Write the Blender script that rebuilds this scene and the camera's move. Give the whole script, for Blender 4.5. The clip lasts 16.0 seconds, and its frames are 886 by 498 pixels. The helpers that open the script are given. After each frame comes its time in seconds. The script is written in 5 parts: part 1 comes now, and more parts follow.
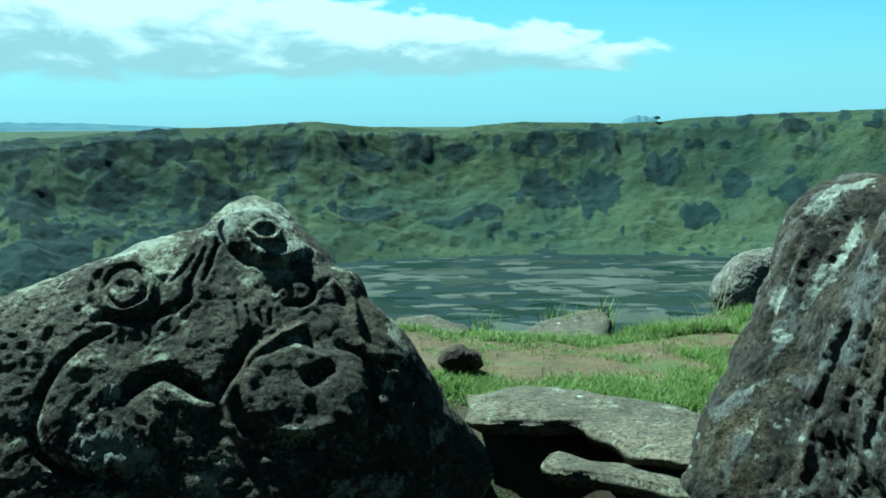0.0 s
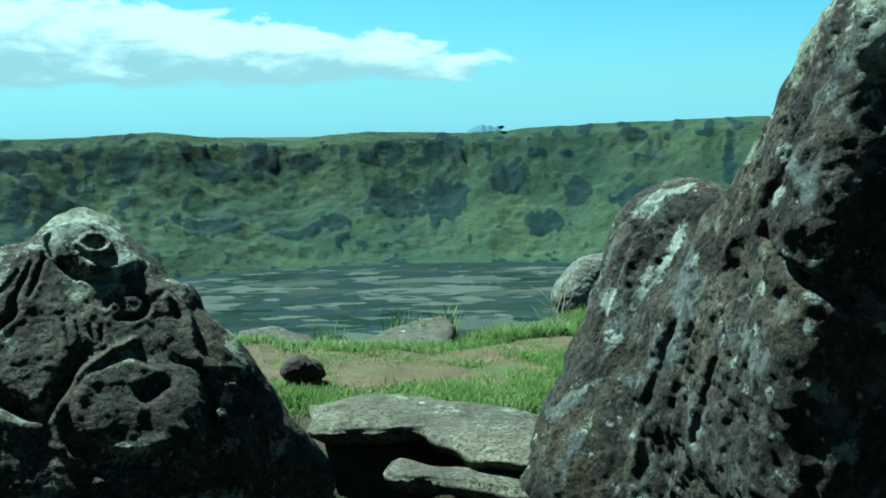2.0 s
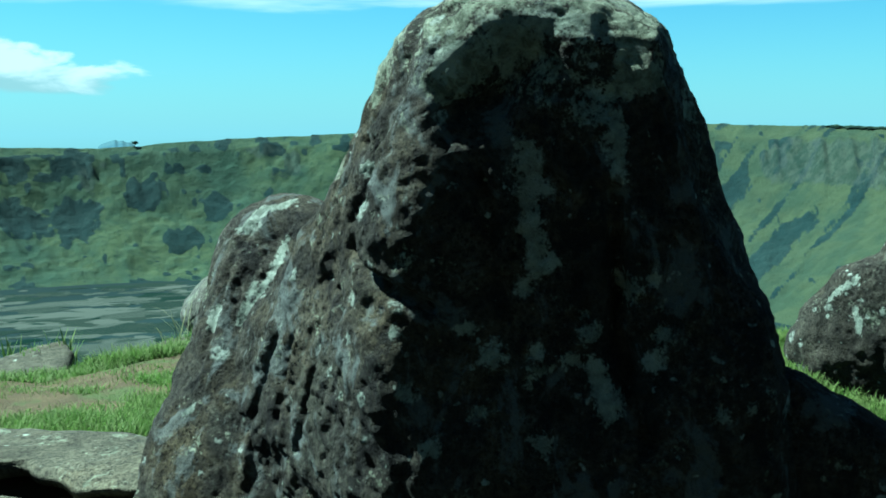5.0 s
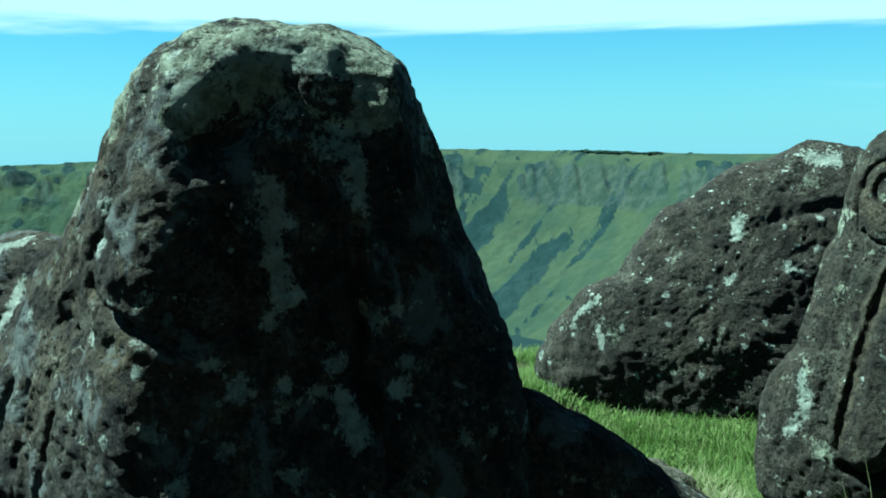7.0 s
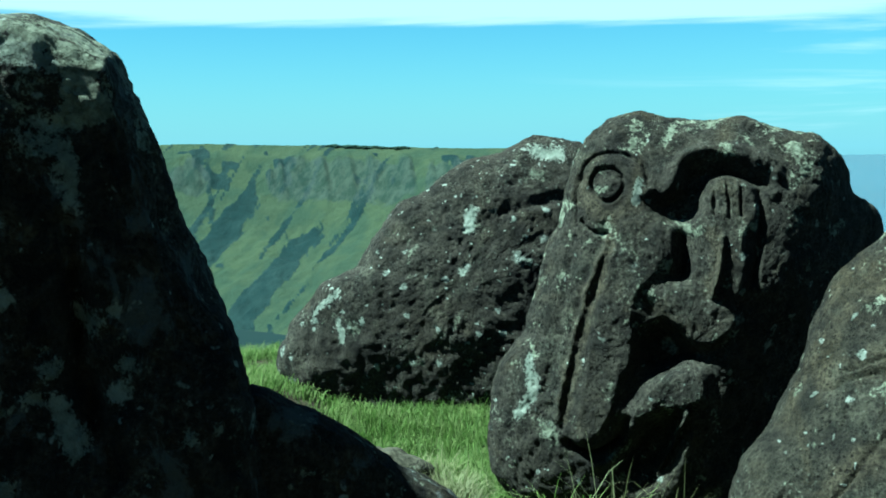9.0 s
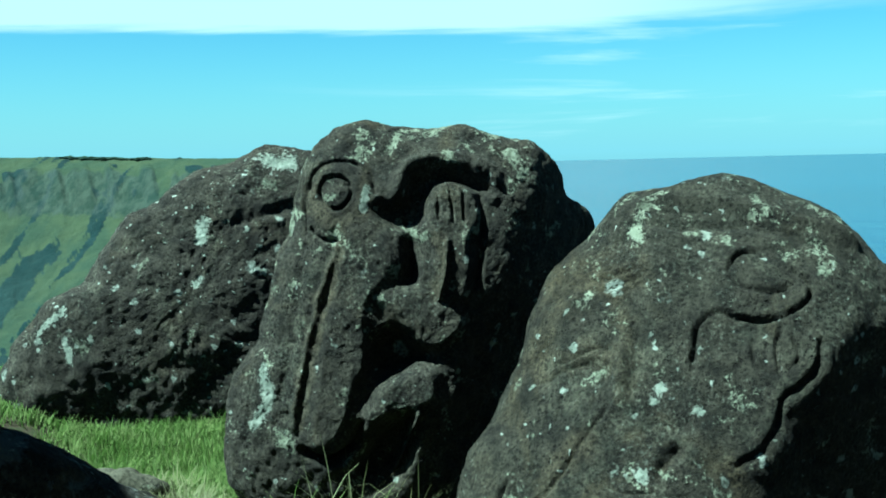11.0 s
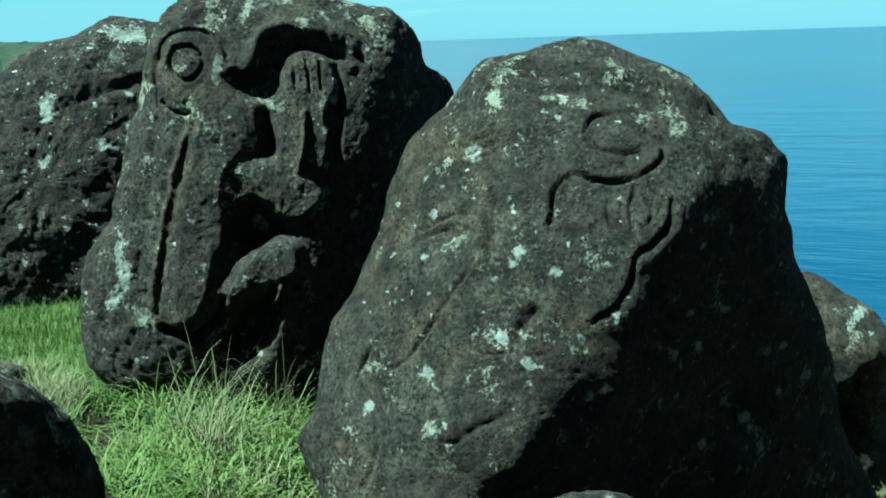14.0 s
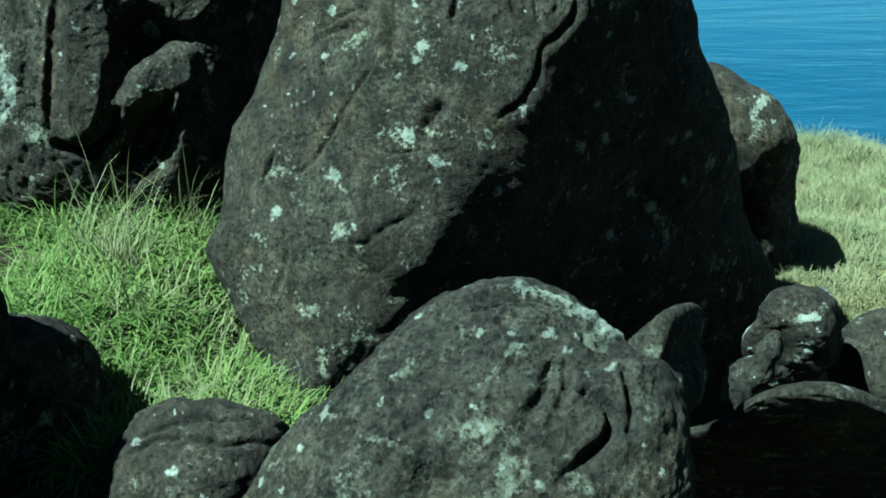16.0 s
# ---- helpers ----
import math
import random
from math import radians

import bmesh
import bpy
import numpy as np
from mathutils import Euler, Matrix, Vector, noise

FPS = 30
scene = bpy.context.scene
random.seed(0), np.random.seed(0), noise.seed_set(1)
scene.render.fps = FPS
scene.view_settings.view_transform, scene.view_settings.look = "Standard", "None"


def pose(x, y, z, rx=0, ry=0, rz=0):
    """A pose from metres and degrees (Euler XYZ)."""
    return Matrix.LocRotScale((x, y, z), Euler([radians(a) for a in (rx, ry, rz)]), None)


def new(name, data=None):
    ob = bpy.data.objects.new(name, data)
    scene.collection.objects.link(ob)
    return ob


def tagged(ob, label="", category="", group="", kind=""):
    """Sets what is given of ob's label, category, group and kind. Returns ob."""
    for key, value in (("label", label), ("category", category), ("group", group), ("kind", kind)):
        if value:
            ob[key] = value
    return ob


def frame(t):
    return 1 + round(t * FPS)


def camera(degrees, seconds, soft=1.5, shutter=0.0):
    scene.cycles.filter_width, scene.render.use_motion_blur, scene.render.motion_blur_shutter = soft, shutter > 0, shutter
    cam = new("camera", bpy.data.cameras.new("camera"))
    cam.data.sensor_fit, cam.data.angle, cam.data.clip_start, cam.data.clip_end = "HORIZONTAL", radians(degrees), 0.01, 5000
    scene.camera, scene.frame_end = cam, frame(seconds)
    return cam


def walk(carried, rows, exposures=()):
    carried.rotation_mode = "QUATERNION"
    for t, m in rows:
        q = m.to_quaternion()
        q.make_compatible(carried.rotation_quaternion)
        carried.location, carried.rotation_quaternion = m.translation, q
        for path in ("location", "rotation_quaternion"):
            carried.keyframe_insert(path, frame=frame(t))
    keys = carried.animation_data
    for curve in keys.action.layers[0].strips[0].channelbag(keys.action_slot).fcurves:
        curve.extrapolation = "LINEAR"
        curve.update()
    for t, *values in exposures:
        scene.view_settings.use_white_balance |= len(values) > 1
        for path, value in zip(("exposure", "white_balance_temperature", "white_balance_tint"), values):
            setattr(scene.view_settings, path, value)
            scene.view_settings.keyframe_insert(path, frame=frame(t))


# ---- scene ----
cam = camera(43.56, 16.0, 1.75)
EYE = 1.65
# seconds, place of the eye, yaw, pitch, roll
PATH = [
    (0.0, 0.0000, 0.0000, 0.0000, -0.000, -7.123, -0.094),
    (0.5, 0.0068, -0.0020, -0.0014, -1.815, -6.933, -0.189),
    (1.0, 0.0121, -0.0020, -0.0023, -3.948, -6.966, -0.223),
    (1.5, 0.0189, -0.0019, -0.0030, -5.704, -6.962, -0.069),
    (2.0, 0.0300, -0.0051, -0.0046, -7.853, -6.638, -0.243),
    (2.5, 0.0425, -0.0122, -0.0032, -10.231, -6.185, -0.275),
    (3.0, 0.0554, -0.0231, -0.0006, -12.952, -5.771, -0.024),
    (3.5, 0.0713, -0.0347, -0.0008, -16.219, -5.578, -0.359),
    (4.0, 0.0888, -0.0490, -0.0027, -19.915, -5.804, -0.389),
    (6.5, 0.1352, -0.0988, 0.0149, -35.001, -4.965, -0.358),
    (7.0, 0.1403, -0.1162, 0.0180, -38.362, -4.664, -0.544),
    (7.5, 0.1519, -0.1285, 0.0167, -41.882, -5.037, -0.349),
    (8.0, 0.1618, -0.1398, 0.0148, -44.981, -5.538, -0.479),
    (8.5, 0.1685, -0.1517, 0.0168, -48.011, -5.333, -0.378),
    (9.0, 0.1719, -0.1661, 0.0189, -51.218, -5.068, -0.722),
    (9.5, 0.1774, -0.1906, 0.0215, -54.450, -5.000, -0.746),
    (10.0, 0.1821, -0.2237, 0.0246, -58.233, -4.788, -1.268),
    (12.5, 0.1852, -0.2518, -0.0046, -68.646, -6.386, -0.884),
    (13.0, 0.1919, -0.2544, -0.0108, -69.320, -7.467, -1.274),
    (13.5, 0.2013, -0.2534, -0.0164, -70.003, -9.152, -1.501),
    (14.0, 0.2106, -0.2560, -0.0318, -70.910, -11.099, -1.900),
    (14.5, 0.2170, -0.2563, -0.0428, -71.965, -13.109, -2.423),
    (15.0, 0.2249, -0.2572, -0.0514, -73.429, -15.599, -2.187),
    (15.5, 0.2409, -0.2558, -0.0707, -74.181, -18.401, -2.837),
    (16.0, 0.2538, -0.2533, -0.0905, -75.253, -20.871, -3.118),
]


def aim(x, y, z, yaw, pitch, roll):
    return pose(x, y, z + EYE) @ pose(0, 0, 0, 0, 0, yaw) @ pose(0, 0, 0, 90 + pitch) @ pose(0, 0, 0, 0, 0, roll)


walk(cam, [(t, aim(*row)) for t, *row in PATH], [(0.0, 2.3, 5000, -21), (16.0, 2.3, 5000, -21)])

# ---- light ----
SUN_WAY = Vector((-0.39, 0.315, 0.775)).normalized()
sun = new("sun", bpy.data.lights.new("sun", "SUN"))
sun.data.energy, sun.data.angle, sun.data.color = 5.6, radians(0.53), (1.0, 0.94, 0.84)
sun.matrix_world = Matrix.Translation((0, 0, 60)) @ SUN_WAY.to_track_quat("Z", "Y").to_matrix().to_4x4()


class Nodes:
    """A short hand for node trees."""

    def __init__(self, tree):
        self.tree = tree
        tree.nodes.clear()

    def add(self, kind, sockets=(), **settings):
        node = self.tree.nodes.new(kind)
        for key, value in settings.items():
            setattr(node, key, value)
        for key, value in dict(sockets).items():
            self.put(node.inputs[key], value)
        return node

    def put(self, socket, value):
        if isinstance(value, bpy.types.NodeSocket):
            self.tree.links.new(value, socket)
        else:
            socket.default_value = value

    def maths(self, how, a, b=0.0, c=0.0, clamp=False):
        return self.add("ShaderNodeMath", {0: a, 1: b, 2: c}, operation=how, use_clamp=clamp).outputs[0]

    def noise(self, where, scale, detail=4.0, rough=0.55, distort=0.0):
        return self.add("ShaderNodeTexNoise", {"Vector": where, "Scale": scale, "Detail": detail, "Roughness": rough, "Distortion": distort}).outputs["Fac"]

    def ramp(self, fac, low, high):
        return self.add("ShaderNodeMapRange", {"Value": fac, "From Min": low, "From Max": high}, interpolation_type="SMOOTHSTEP").outputs[0]

    def mix(self, fac, a, b, blend="MIX"):
        node = self.add("ShaderNodeMix", data_type="RGBA", blend_type=blend)
        self.put(node.inputs[0], fac)
        for socket, value in ((node.inputs[6], a), (node.inputs[7], b)):
            self.put(socket, (*value, 1) if isinstance(value, tuple) else value)
        return node.outputs[2]


def sky():
    world = bpy.data.worlds.new("sky")
    scene.world = world
    world.use_nodes = True
    n = Nodes(world.node_tree)
    air = n.add("ShaderNodeTexSky", sky_type="NISHITA", sun_disc=False, sun_elevation=math.asin(SUN_WAY.z),
                sun_rotation=math.atan2(SUN_WAY.x, SUN_WAY.y), air_density=1.0, dust_density=0.6, ozone_density=1.5).outputs[0]
    way = n.add("ShaderNodeTexCoord").outputs["Generated"]
    part = n.add("ShaderNodeSeparateXYZ", {0: way})
    az = n.maths("MULTIPLY", n.maths("ARCTAN2", part.outputs[0], part.outputs[1]), 57.296)
    el = n.maths("MULTIPLY", n.maths("ARCSINE", part.outputs[2]), 57.296)
    flat = n.add("ShaderNodeCombineXYZ", {0: n.maths("MULTIPLY", az, 0.27), 1: n.maths("MULTIPLY", el, 0.7)}).outputs[0]
    lumps = n.noise(flat, 1.0, 7.0, 0.55, 0.3)
    long_flat = n.add("ShaderNodeCombineXYZ", {0: n.maths("MULTIPLY", az, 0.05), 1: n.maths("MULTIPLY", el, 0.7)}).outputs[0]
    streaks = n.noise(long_flat, 1.0, 6.0, 0.55, 0.4)
    # a long heap of cloud over the crater
    across = n.maths("POWER", n.maths("ABSOLUTE", n.maths("DIVIDE", n.maths("ADD", az, 10.0), 21.6)), 5.0)
    half = n.maths("MAXIMUM", n.maths("ADD", n.maths("MULTIPLY", az, -0.07), 1.7), 1.25)
    up = n.maths("DIVIDE", n.maths("SUBTRACT", el, n.maths("ADD", n.maths("MULTIPLY", az, -0.05), 3.3)), half)
    heap = n.maths("SUBTRACT", 1.0, n.maths("ADD", across, n.maths("MULTIPLY", up, up)))
    heap = n.maths("ADD", heap, n.maths("MULTIPLY", n.maths("SUBTRACT", lumps, 0.5), n.maths("ADD", n.maths("MULTIPLY", up, 1.2), 2.4)))
    heap = n.ramp(heap, 0.0, 0.45)
    # a sheet of high cloud
    sheet = n.maths("ADD", n.maths("SUBTRACT", el, 6.3), n.maths("MULTIPLY", n.maths("SUBTRACT", streaks, 0.5), 3.2))
    sheet = n.maths("MULTIPLY", n.ramp(sheet, -0.15, 0.7), n.ramp(el, 14.0, 9.0))
    sheet = n.maths("MULTIPLY", sheet, n.maths("MULTIPLY", n.ramp(az, -45.0, -10.0), n.maths("MULTIPLY", n.ramp(az, 92.0, 70.0), 0.82)))
    wisps = n.maths("MULTIPLY", n.ramp(streaks, 0.52, 0.72), n.ramp(az, 52.0, 75.0))
    wisps = n.maths("MULTIPLY", n.maths("MULTIPLY", wisps, n.ramp(el, 0.3, 1.2)), 0.5)
    cover = n.maths("MAXIMUM", n.maths("MAXIMUM", heap, sheet), wisps)
    haze = n.maths("POWER", n.maths("SUBTRACT", 1.0, n.maths("DIVIDE", n.maths("ABSOLUTE", el), 9.0), clamp=True), 2.0)
    blue = n.add("ShaderNodeMix", data_type="RGBA", blend_type="MULTIPLY")
    n.put(blue.inputs[0], 1.0), n.put(blue.inputs[6], air), n.put(blue.inputs[7], (0.026, 0.044, 0.050, 1))
    deep = n.mix(n.ramp(el, 10.0, 50.0), (1.0, 1.0, 1.0), (0.14, 0.17, 0.25))
    pale = n.mix(n.maths("MULTIPLY", haze, 0.66), n.mix(1.0, blue.outputs[2], deep, "MULTIPLY"), (0.17, 0.30, 0.345))
    shade = n.ramp(n.maths("ADD", n.maths("MULTIPLY", up, 0.30), lumps), 0.33, 0.62)
    white = n.mix(shade, (0.175, 0.245, 0.25), (0.35, 0.39, 0.39))
    n.add("ShaderNodeOutputWorld", {0: n.add("ShaderNodeBackground", {0: n.mix(cover, pale, white), 1: 0.575}).outputs[0]})


sky()


# ---- materials ----
def material(name):
    m = bpy.data.materials.new(name)
    m.use_nodes = True
    return m, Nodes(m.node_tree)


def finish(n, colour, rough, bump=None, spec=0.3, thin=None):
    shader = n.add("ShaderNodeBsdfPrincipled", {"Base Color": colour, "Roughness": rough, "Specular IOR Level": spec})
    if bump is not None:
        n.put(shader.inputs["Normal"], bump)
    out = shader.outputs[0]
    if thin is not None:
        through_light = n.add("ShaderNodeBsdfTranslucent", {"Color": thin})
        out = n.add("ShaderNodeMixShader", {0: 0.35, 1: out, 2: through_light.outputs[0]}).outputs[0]
    n.add("ShaderNodeOutputMaterial", {0: out})


def bumped(n, height, strength, distance, under=None):
    node = n.add("ShaderNodeBump", {"Height": height, "Strength": strength, "Distance": distance})
    if under is not None:
        n.put(node.inputs["Normal"], under)
    return node.outputs[0]


def basalt(name, dark, light, rust=0.3, lichen=0.5, spots=0.5, grain=1.0, crown=None, runs=0.0, cap=0.11):
    """Porous volcanic stone with crusts of pale lichen. lichen, spots: how much of the large and of the small ones; runs: stains that run down it."""
    m, n = material(name)
    at = n.add("ShaderNodeTexCoord").outputs["Object"]
    broad, fine, grit = n.noise(at, 2.3, 6, 0.6, 0.3), n.noise(at, 15, 8, 0.7), n.noise(at, 75, 6, 0.75)
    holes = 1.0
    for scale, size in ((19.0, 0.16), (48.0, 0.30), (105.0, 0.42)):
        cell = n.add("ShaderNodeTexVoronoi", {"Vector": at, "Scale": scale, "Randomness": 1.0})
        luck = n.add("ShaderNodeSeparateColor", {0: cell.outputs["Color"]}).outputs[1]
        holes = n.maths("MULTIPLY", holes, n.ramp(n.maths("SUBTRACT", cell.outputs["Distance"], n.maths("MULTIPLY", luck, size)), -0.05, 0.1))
    colour = n.mix(n.ramp(broad, 0.35, 0.68), dark, light)
    colour = n.mix(n.maths("MULTIPLY", n.ramp(n.noise(at, 3.1, 5, 0.6, 0.6), 0.50, 0.68), rust), colour, (0.058, 0.048, 0.022))
    ochre = n.add("ShaderNodeAttribute", attribute_name="ochre").outputs["Fac"]
    ochre = n.ramp(n.maths("ADD", ochre, n.maths("MULTIPLY", n.maths("SUBTRACT", fine, 0.5), 1.3)), 0.2, 0.95)
    colour = n.mix(n.maths("MULTIPLY", ochre, 0.5), colour, (0.070, 0.061, 0.034))
    film = n.ramp(n.maths("ADD", n.noise(at, 5.2, 7, 0.68, 0.5), n.maths("MULTIPLY", n.maths("SUBTRACT", grit, 0.5), 0.35)), 0.66 - 0.2 * lichen, 0.78 - 0.2 * lichen)
    colour = n.mix(n.maths("MULTIPLY", film, 0.5), colour, n.mix(n.ramp(fine, 0.4, 0.6), (0.036, 0.042, 0.030), (0.066, 0.071, 0.050)))
    # cavities and pores go near black: their shade is put into the colour
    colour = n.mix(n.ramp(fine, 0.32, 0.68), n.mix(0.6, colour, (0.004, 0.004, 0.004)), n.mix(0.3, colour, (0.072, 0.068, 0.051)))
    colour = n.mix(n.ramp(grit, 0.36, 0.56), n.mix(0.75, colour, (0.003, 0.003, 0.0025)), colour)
    pore_shade = n.maths("MULTIPLY", n.maths("SUBTRACT", 1.0, holes), n.maths("ADD", n.maths("MULTIPLY", n.ramp(n.noise(at, 4.4, 4, 0.6), 0.42, 0.62), 0.6), 0.2))
    colour = n.mix(pore_shade, colour, (0.0025, 0.0022, 0.002))
    if runs:
        down = n.noise(n.add("ShaderNodeMapping", {"Vector": at, "Scale": (1.0, 1.0, 0.6)}).outputs[0], 9.0, 7, 0.66, 0.7)
        colour = n.mix(n.maths("MULTIPLY", n.ramp(down, 0.47, 0.38), 0.75 * runs), colour, (0.003, 0.0035, 0.004))
        ragged = n.maths("ADD", down, n.maths("MULTIPLY", n.maths("SUBTRACT", fine, 0.5), 0.35))
        colour = n.mix(n.maths("MULTIPLY", n.ramp(ragged, 0.54, 0.63), 0.6 * runs), colour, (0.080, 0.094, 0.092))
    dust = n.maths("MULTIPLY", n.ramp(grit, 0.54, 0.68), n.ramp(n.noise(at, 3.6, 4, 0.6, 0.4), 0.66 - 0.3 * lichen, 0.82 - 0.3 * lichen))
    colour = n.mix(n.maths("MULTIPLY", dust, 0.6), colour, (0.095, 0.108, 0.088))
    edge = n.maths("MULTIPLY", n.maths("SUBTRACT", grit, 0.5), 0.5)
    if crown is not None:
        high = n.add("ShaderNodeSeparateXYZ", {0: at}).outputs[2]
        edge = n.maths("ADD", edge, n.maths("MULTIPLY", n.ramp(n.maths("ADD", high, n.maths("MULTIPLY", fine, 0.2)), crown - 0.05, crown + 0.2), cap))
    crust = n.ramp(n.maths("ADD", n.noise(at, 8.5, 6, 0.62, 0.4), edge), 0.74 - 0.2 * lichen, 0.82 - 0.2 * lichen)
    grown = n.add("ShaderNodeAttribute", attribute_name="lichen").outputs["Fac"]
    ragged_edge = n.maths("ADD", n.maths("SUBTRACT", fine, 0.5), n.maths("MULTIPLY", n.maths("SUBTRACT", grit, 0.5), 1.2))
    grown = n.ramp(n.maths("ADD", grown, n.maths("MULTIPLY", ragged_edge, 1.8)), 0.45, 0.8)
    stray = n.add("ShaderNodeTexNoise", {"Vector": at, "Scale": 34.0, "Detail": 4.0}).outputs["Color"]
    bent = n.add("ShaderNodeVectorMath", {0: stray, 1: (0.05, 0.05, 0.05), 2: at}, operation="MULTIPLY_ADD")
    dots = 0.0
    for scale, share in ((7.0, 0.20), (15.0, 0.30), (28.0, 0.26)):
        cell = n.add("ShaderNodeTexVoronoi", {"Vector": bent.outputs[0], "Scale": scale, "Randomness": 1.0})
        luck = n.add("ShaderNodeSeparateColor", {0: cell.outputs["Color"]}).outputs[0]
        size = n.maths("MULTIPLY", n.maths("SUBTRACT", luck, 1.0 - spots * share), 0.95 / (spots * share + 0.05))
        dots = n.maths("MAXIMUM", dots, n.ramp(n.maths("SUBTRACT", n.maths("MULTIPLY", size, 0.36), cell.outputs["Distance"]), 0.0, 0.12))
    dots = n.maths("MULTIPLY", dots, n.ramp(grit, 0.36, 0.54))
    bright = 0.62 if crown is None else 1.0
    pale = n.mix(n.ramp(n.noise(at, 30, 6, 0.7, 0.5), 0.38, 0.62), (0.075 * bright, 0.088 * bright, 0.062 * bright), (0.205 * bright, 0.235 * bright, 0.175 * bright))
    colour = n.mix(n.maths("MULTIPLY", crust, 0.75), colour, pale)
    colour = n.mix(n.maths("MULTIPLY", dots, 0.85), colour, n.mix(n.ramp(fine, 0.4, 0.6), (0.13, 0.155, 0.13), (0.25, 0.29, 0.255)))
    colour = n.mix(n.maths("MULTIPLY", grown, 0.75), colour, n.mix(n.ramp(fine, 0.42, 0.62), (0.12, 0.145, 0.12), (0.22, 0.255, 0.215)))
    under = bumped(n, n.noise(at, 24, 9, 0.75), 0.6 * grain, 0.035)
    under = bumped(n, holes, 0.6 * grain, 0.012, under)
    finish(n, colour, 0.93, bumped(n, n.maths("ADD", grit, n.maths("MULTIPLY", dots, 0.4)), 0.6 * grain, 0.007, under), 0.12)
    return m


def leafy(name, low, high, thin, dry=(0.2, 0.17, 0.07), dryness=0.3, gloss=0.2):
    m, n = material(name)
    pick = n.add("ShaderNodeNewGeometry").outputs["Random Per Island"]
    colour = n.mix(pick, low, high)
    where = n.noise(n.add("ShaderNodeTexCoord").outputs["Object"], 2.5, 3)
    colour = n.mix(n.maths("MULTIPLY", n.ramp(n.maths("ADD", where, n.maths("MULTIPLY", n.maths("FRACT", n.maths("MULTIPLY", pick, 17.0)), 0.5)), 0.6, 0.95), dryness), colour, dry)
    finish(n, colour, 0.75, None, gloss, n.mix(0.5, colour, thin))
    return m


def earth(name, soil, moss, cover, scale=3.0):
    m, n = material(name)
    at = n.add("ShaderNodeTexCoord").outputs["Object"]
    broad, grit = n.noise(at, scale, 6, 0.6, 0.3), n.noise(at, 70, 6, 0.7)
    colour = n.mix(n.ramp(n.noise(at, 8, 5), 0.35, 0.7), soil, tuple(1.5 * c for c in soil))
    colour = n.mix(n.ramp(n.maths("ADD", broad, n.maths("MULTIPLY", n.maths("SUBTRACT", grit, 0.5), 0.3)), 0.68 - 0.35 * cover, 0.78 - 0.35 * cover), colour, moss)
    colour = n.mix(n.ramp(grit, 0.3, 0.7), n.mix(0.5, colour, (0.02, 0.016, 0.01)), colour)
    finish(n, colour, 0.95, bumped(n, grit, 0.8, 0.02, bumped(n, n.noise(at, 16, 6), 0.6, 0.04)), 0.15)
    return m


def hillside(name):
    """Grass, scrub and bare rock on the far crater wall, the blue haze of a kilometre of air mixed into their colours.
    """
    m, n = material(name)
    at = n.add("ShaderNodeTexCoord").outputs["Object"]
    broad, patch, fine = n.noise(at, 0.006, 5, 0.55, 0.6), n.noise(at, 0.022, 6, 0.6, 0.4), n.noise(at, 0.11, 6, 0.7)
    steep = n.add("ShaderNodeSeparateXYZ", {0: n.add("ShaderNodeNewGeometry").outputs["Normal"]}).outputs[2]
    scrub_here = n.add("ShaderNodeAttribute", attribute_name="scrub").outputs["Fac"]
    scrub_here = n.ramp(n.maths("ADD", scrub_here, n.maths("MULTIPLY", n.maths("SUBTRACT", n.noise(at, 0.16, 7, 0.75), 0.5), 1.3)), 0.36, 0.62)
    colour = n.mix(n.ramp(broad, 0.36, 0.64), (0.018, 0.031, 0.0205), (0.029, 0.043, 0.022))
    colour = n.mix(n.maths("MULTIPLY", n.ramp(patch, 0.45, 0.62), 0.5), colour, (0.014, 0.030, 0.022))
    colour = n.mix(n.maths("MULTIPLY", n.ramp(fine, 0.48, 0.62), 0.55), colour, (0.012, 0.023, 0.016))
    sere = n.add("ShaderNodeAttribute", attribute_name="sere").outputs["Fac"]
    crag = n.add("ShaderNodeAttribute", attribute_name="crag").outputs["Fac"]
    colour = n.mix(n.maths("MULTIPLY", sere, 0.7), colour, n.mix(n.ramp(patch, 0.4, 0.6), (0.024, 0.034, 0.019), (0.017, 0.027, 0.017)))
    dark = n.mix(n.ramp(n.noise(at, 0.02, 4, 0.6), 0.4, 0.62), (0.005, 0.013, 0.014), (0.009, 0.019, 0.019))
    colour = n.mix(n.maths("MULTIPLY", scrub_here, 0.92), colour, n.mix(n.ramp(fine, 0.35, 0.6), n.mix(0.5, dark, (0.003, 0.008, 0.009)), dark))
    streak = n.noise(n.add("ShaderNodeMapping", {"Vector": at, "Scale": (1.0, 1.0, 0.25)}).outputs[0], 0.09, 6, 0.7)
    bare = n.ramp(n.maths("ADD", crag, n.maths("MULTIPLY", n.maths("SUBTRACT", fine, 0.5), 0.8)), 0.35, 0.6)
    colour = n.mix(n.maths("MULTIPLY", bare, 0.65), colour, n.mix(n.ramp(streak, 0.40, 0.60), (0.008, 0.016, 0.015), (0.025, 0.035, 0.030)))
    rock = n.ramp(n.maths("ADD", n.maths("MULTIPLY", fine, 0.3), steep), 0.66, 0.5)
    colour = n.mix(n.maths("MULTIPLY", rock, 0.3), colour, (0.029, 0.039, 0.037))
    finish(n, colour, 0.95, bumped(n, fine, 0.8, 4.0), 0.05)
    return m


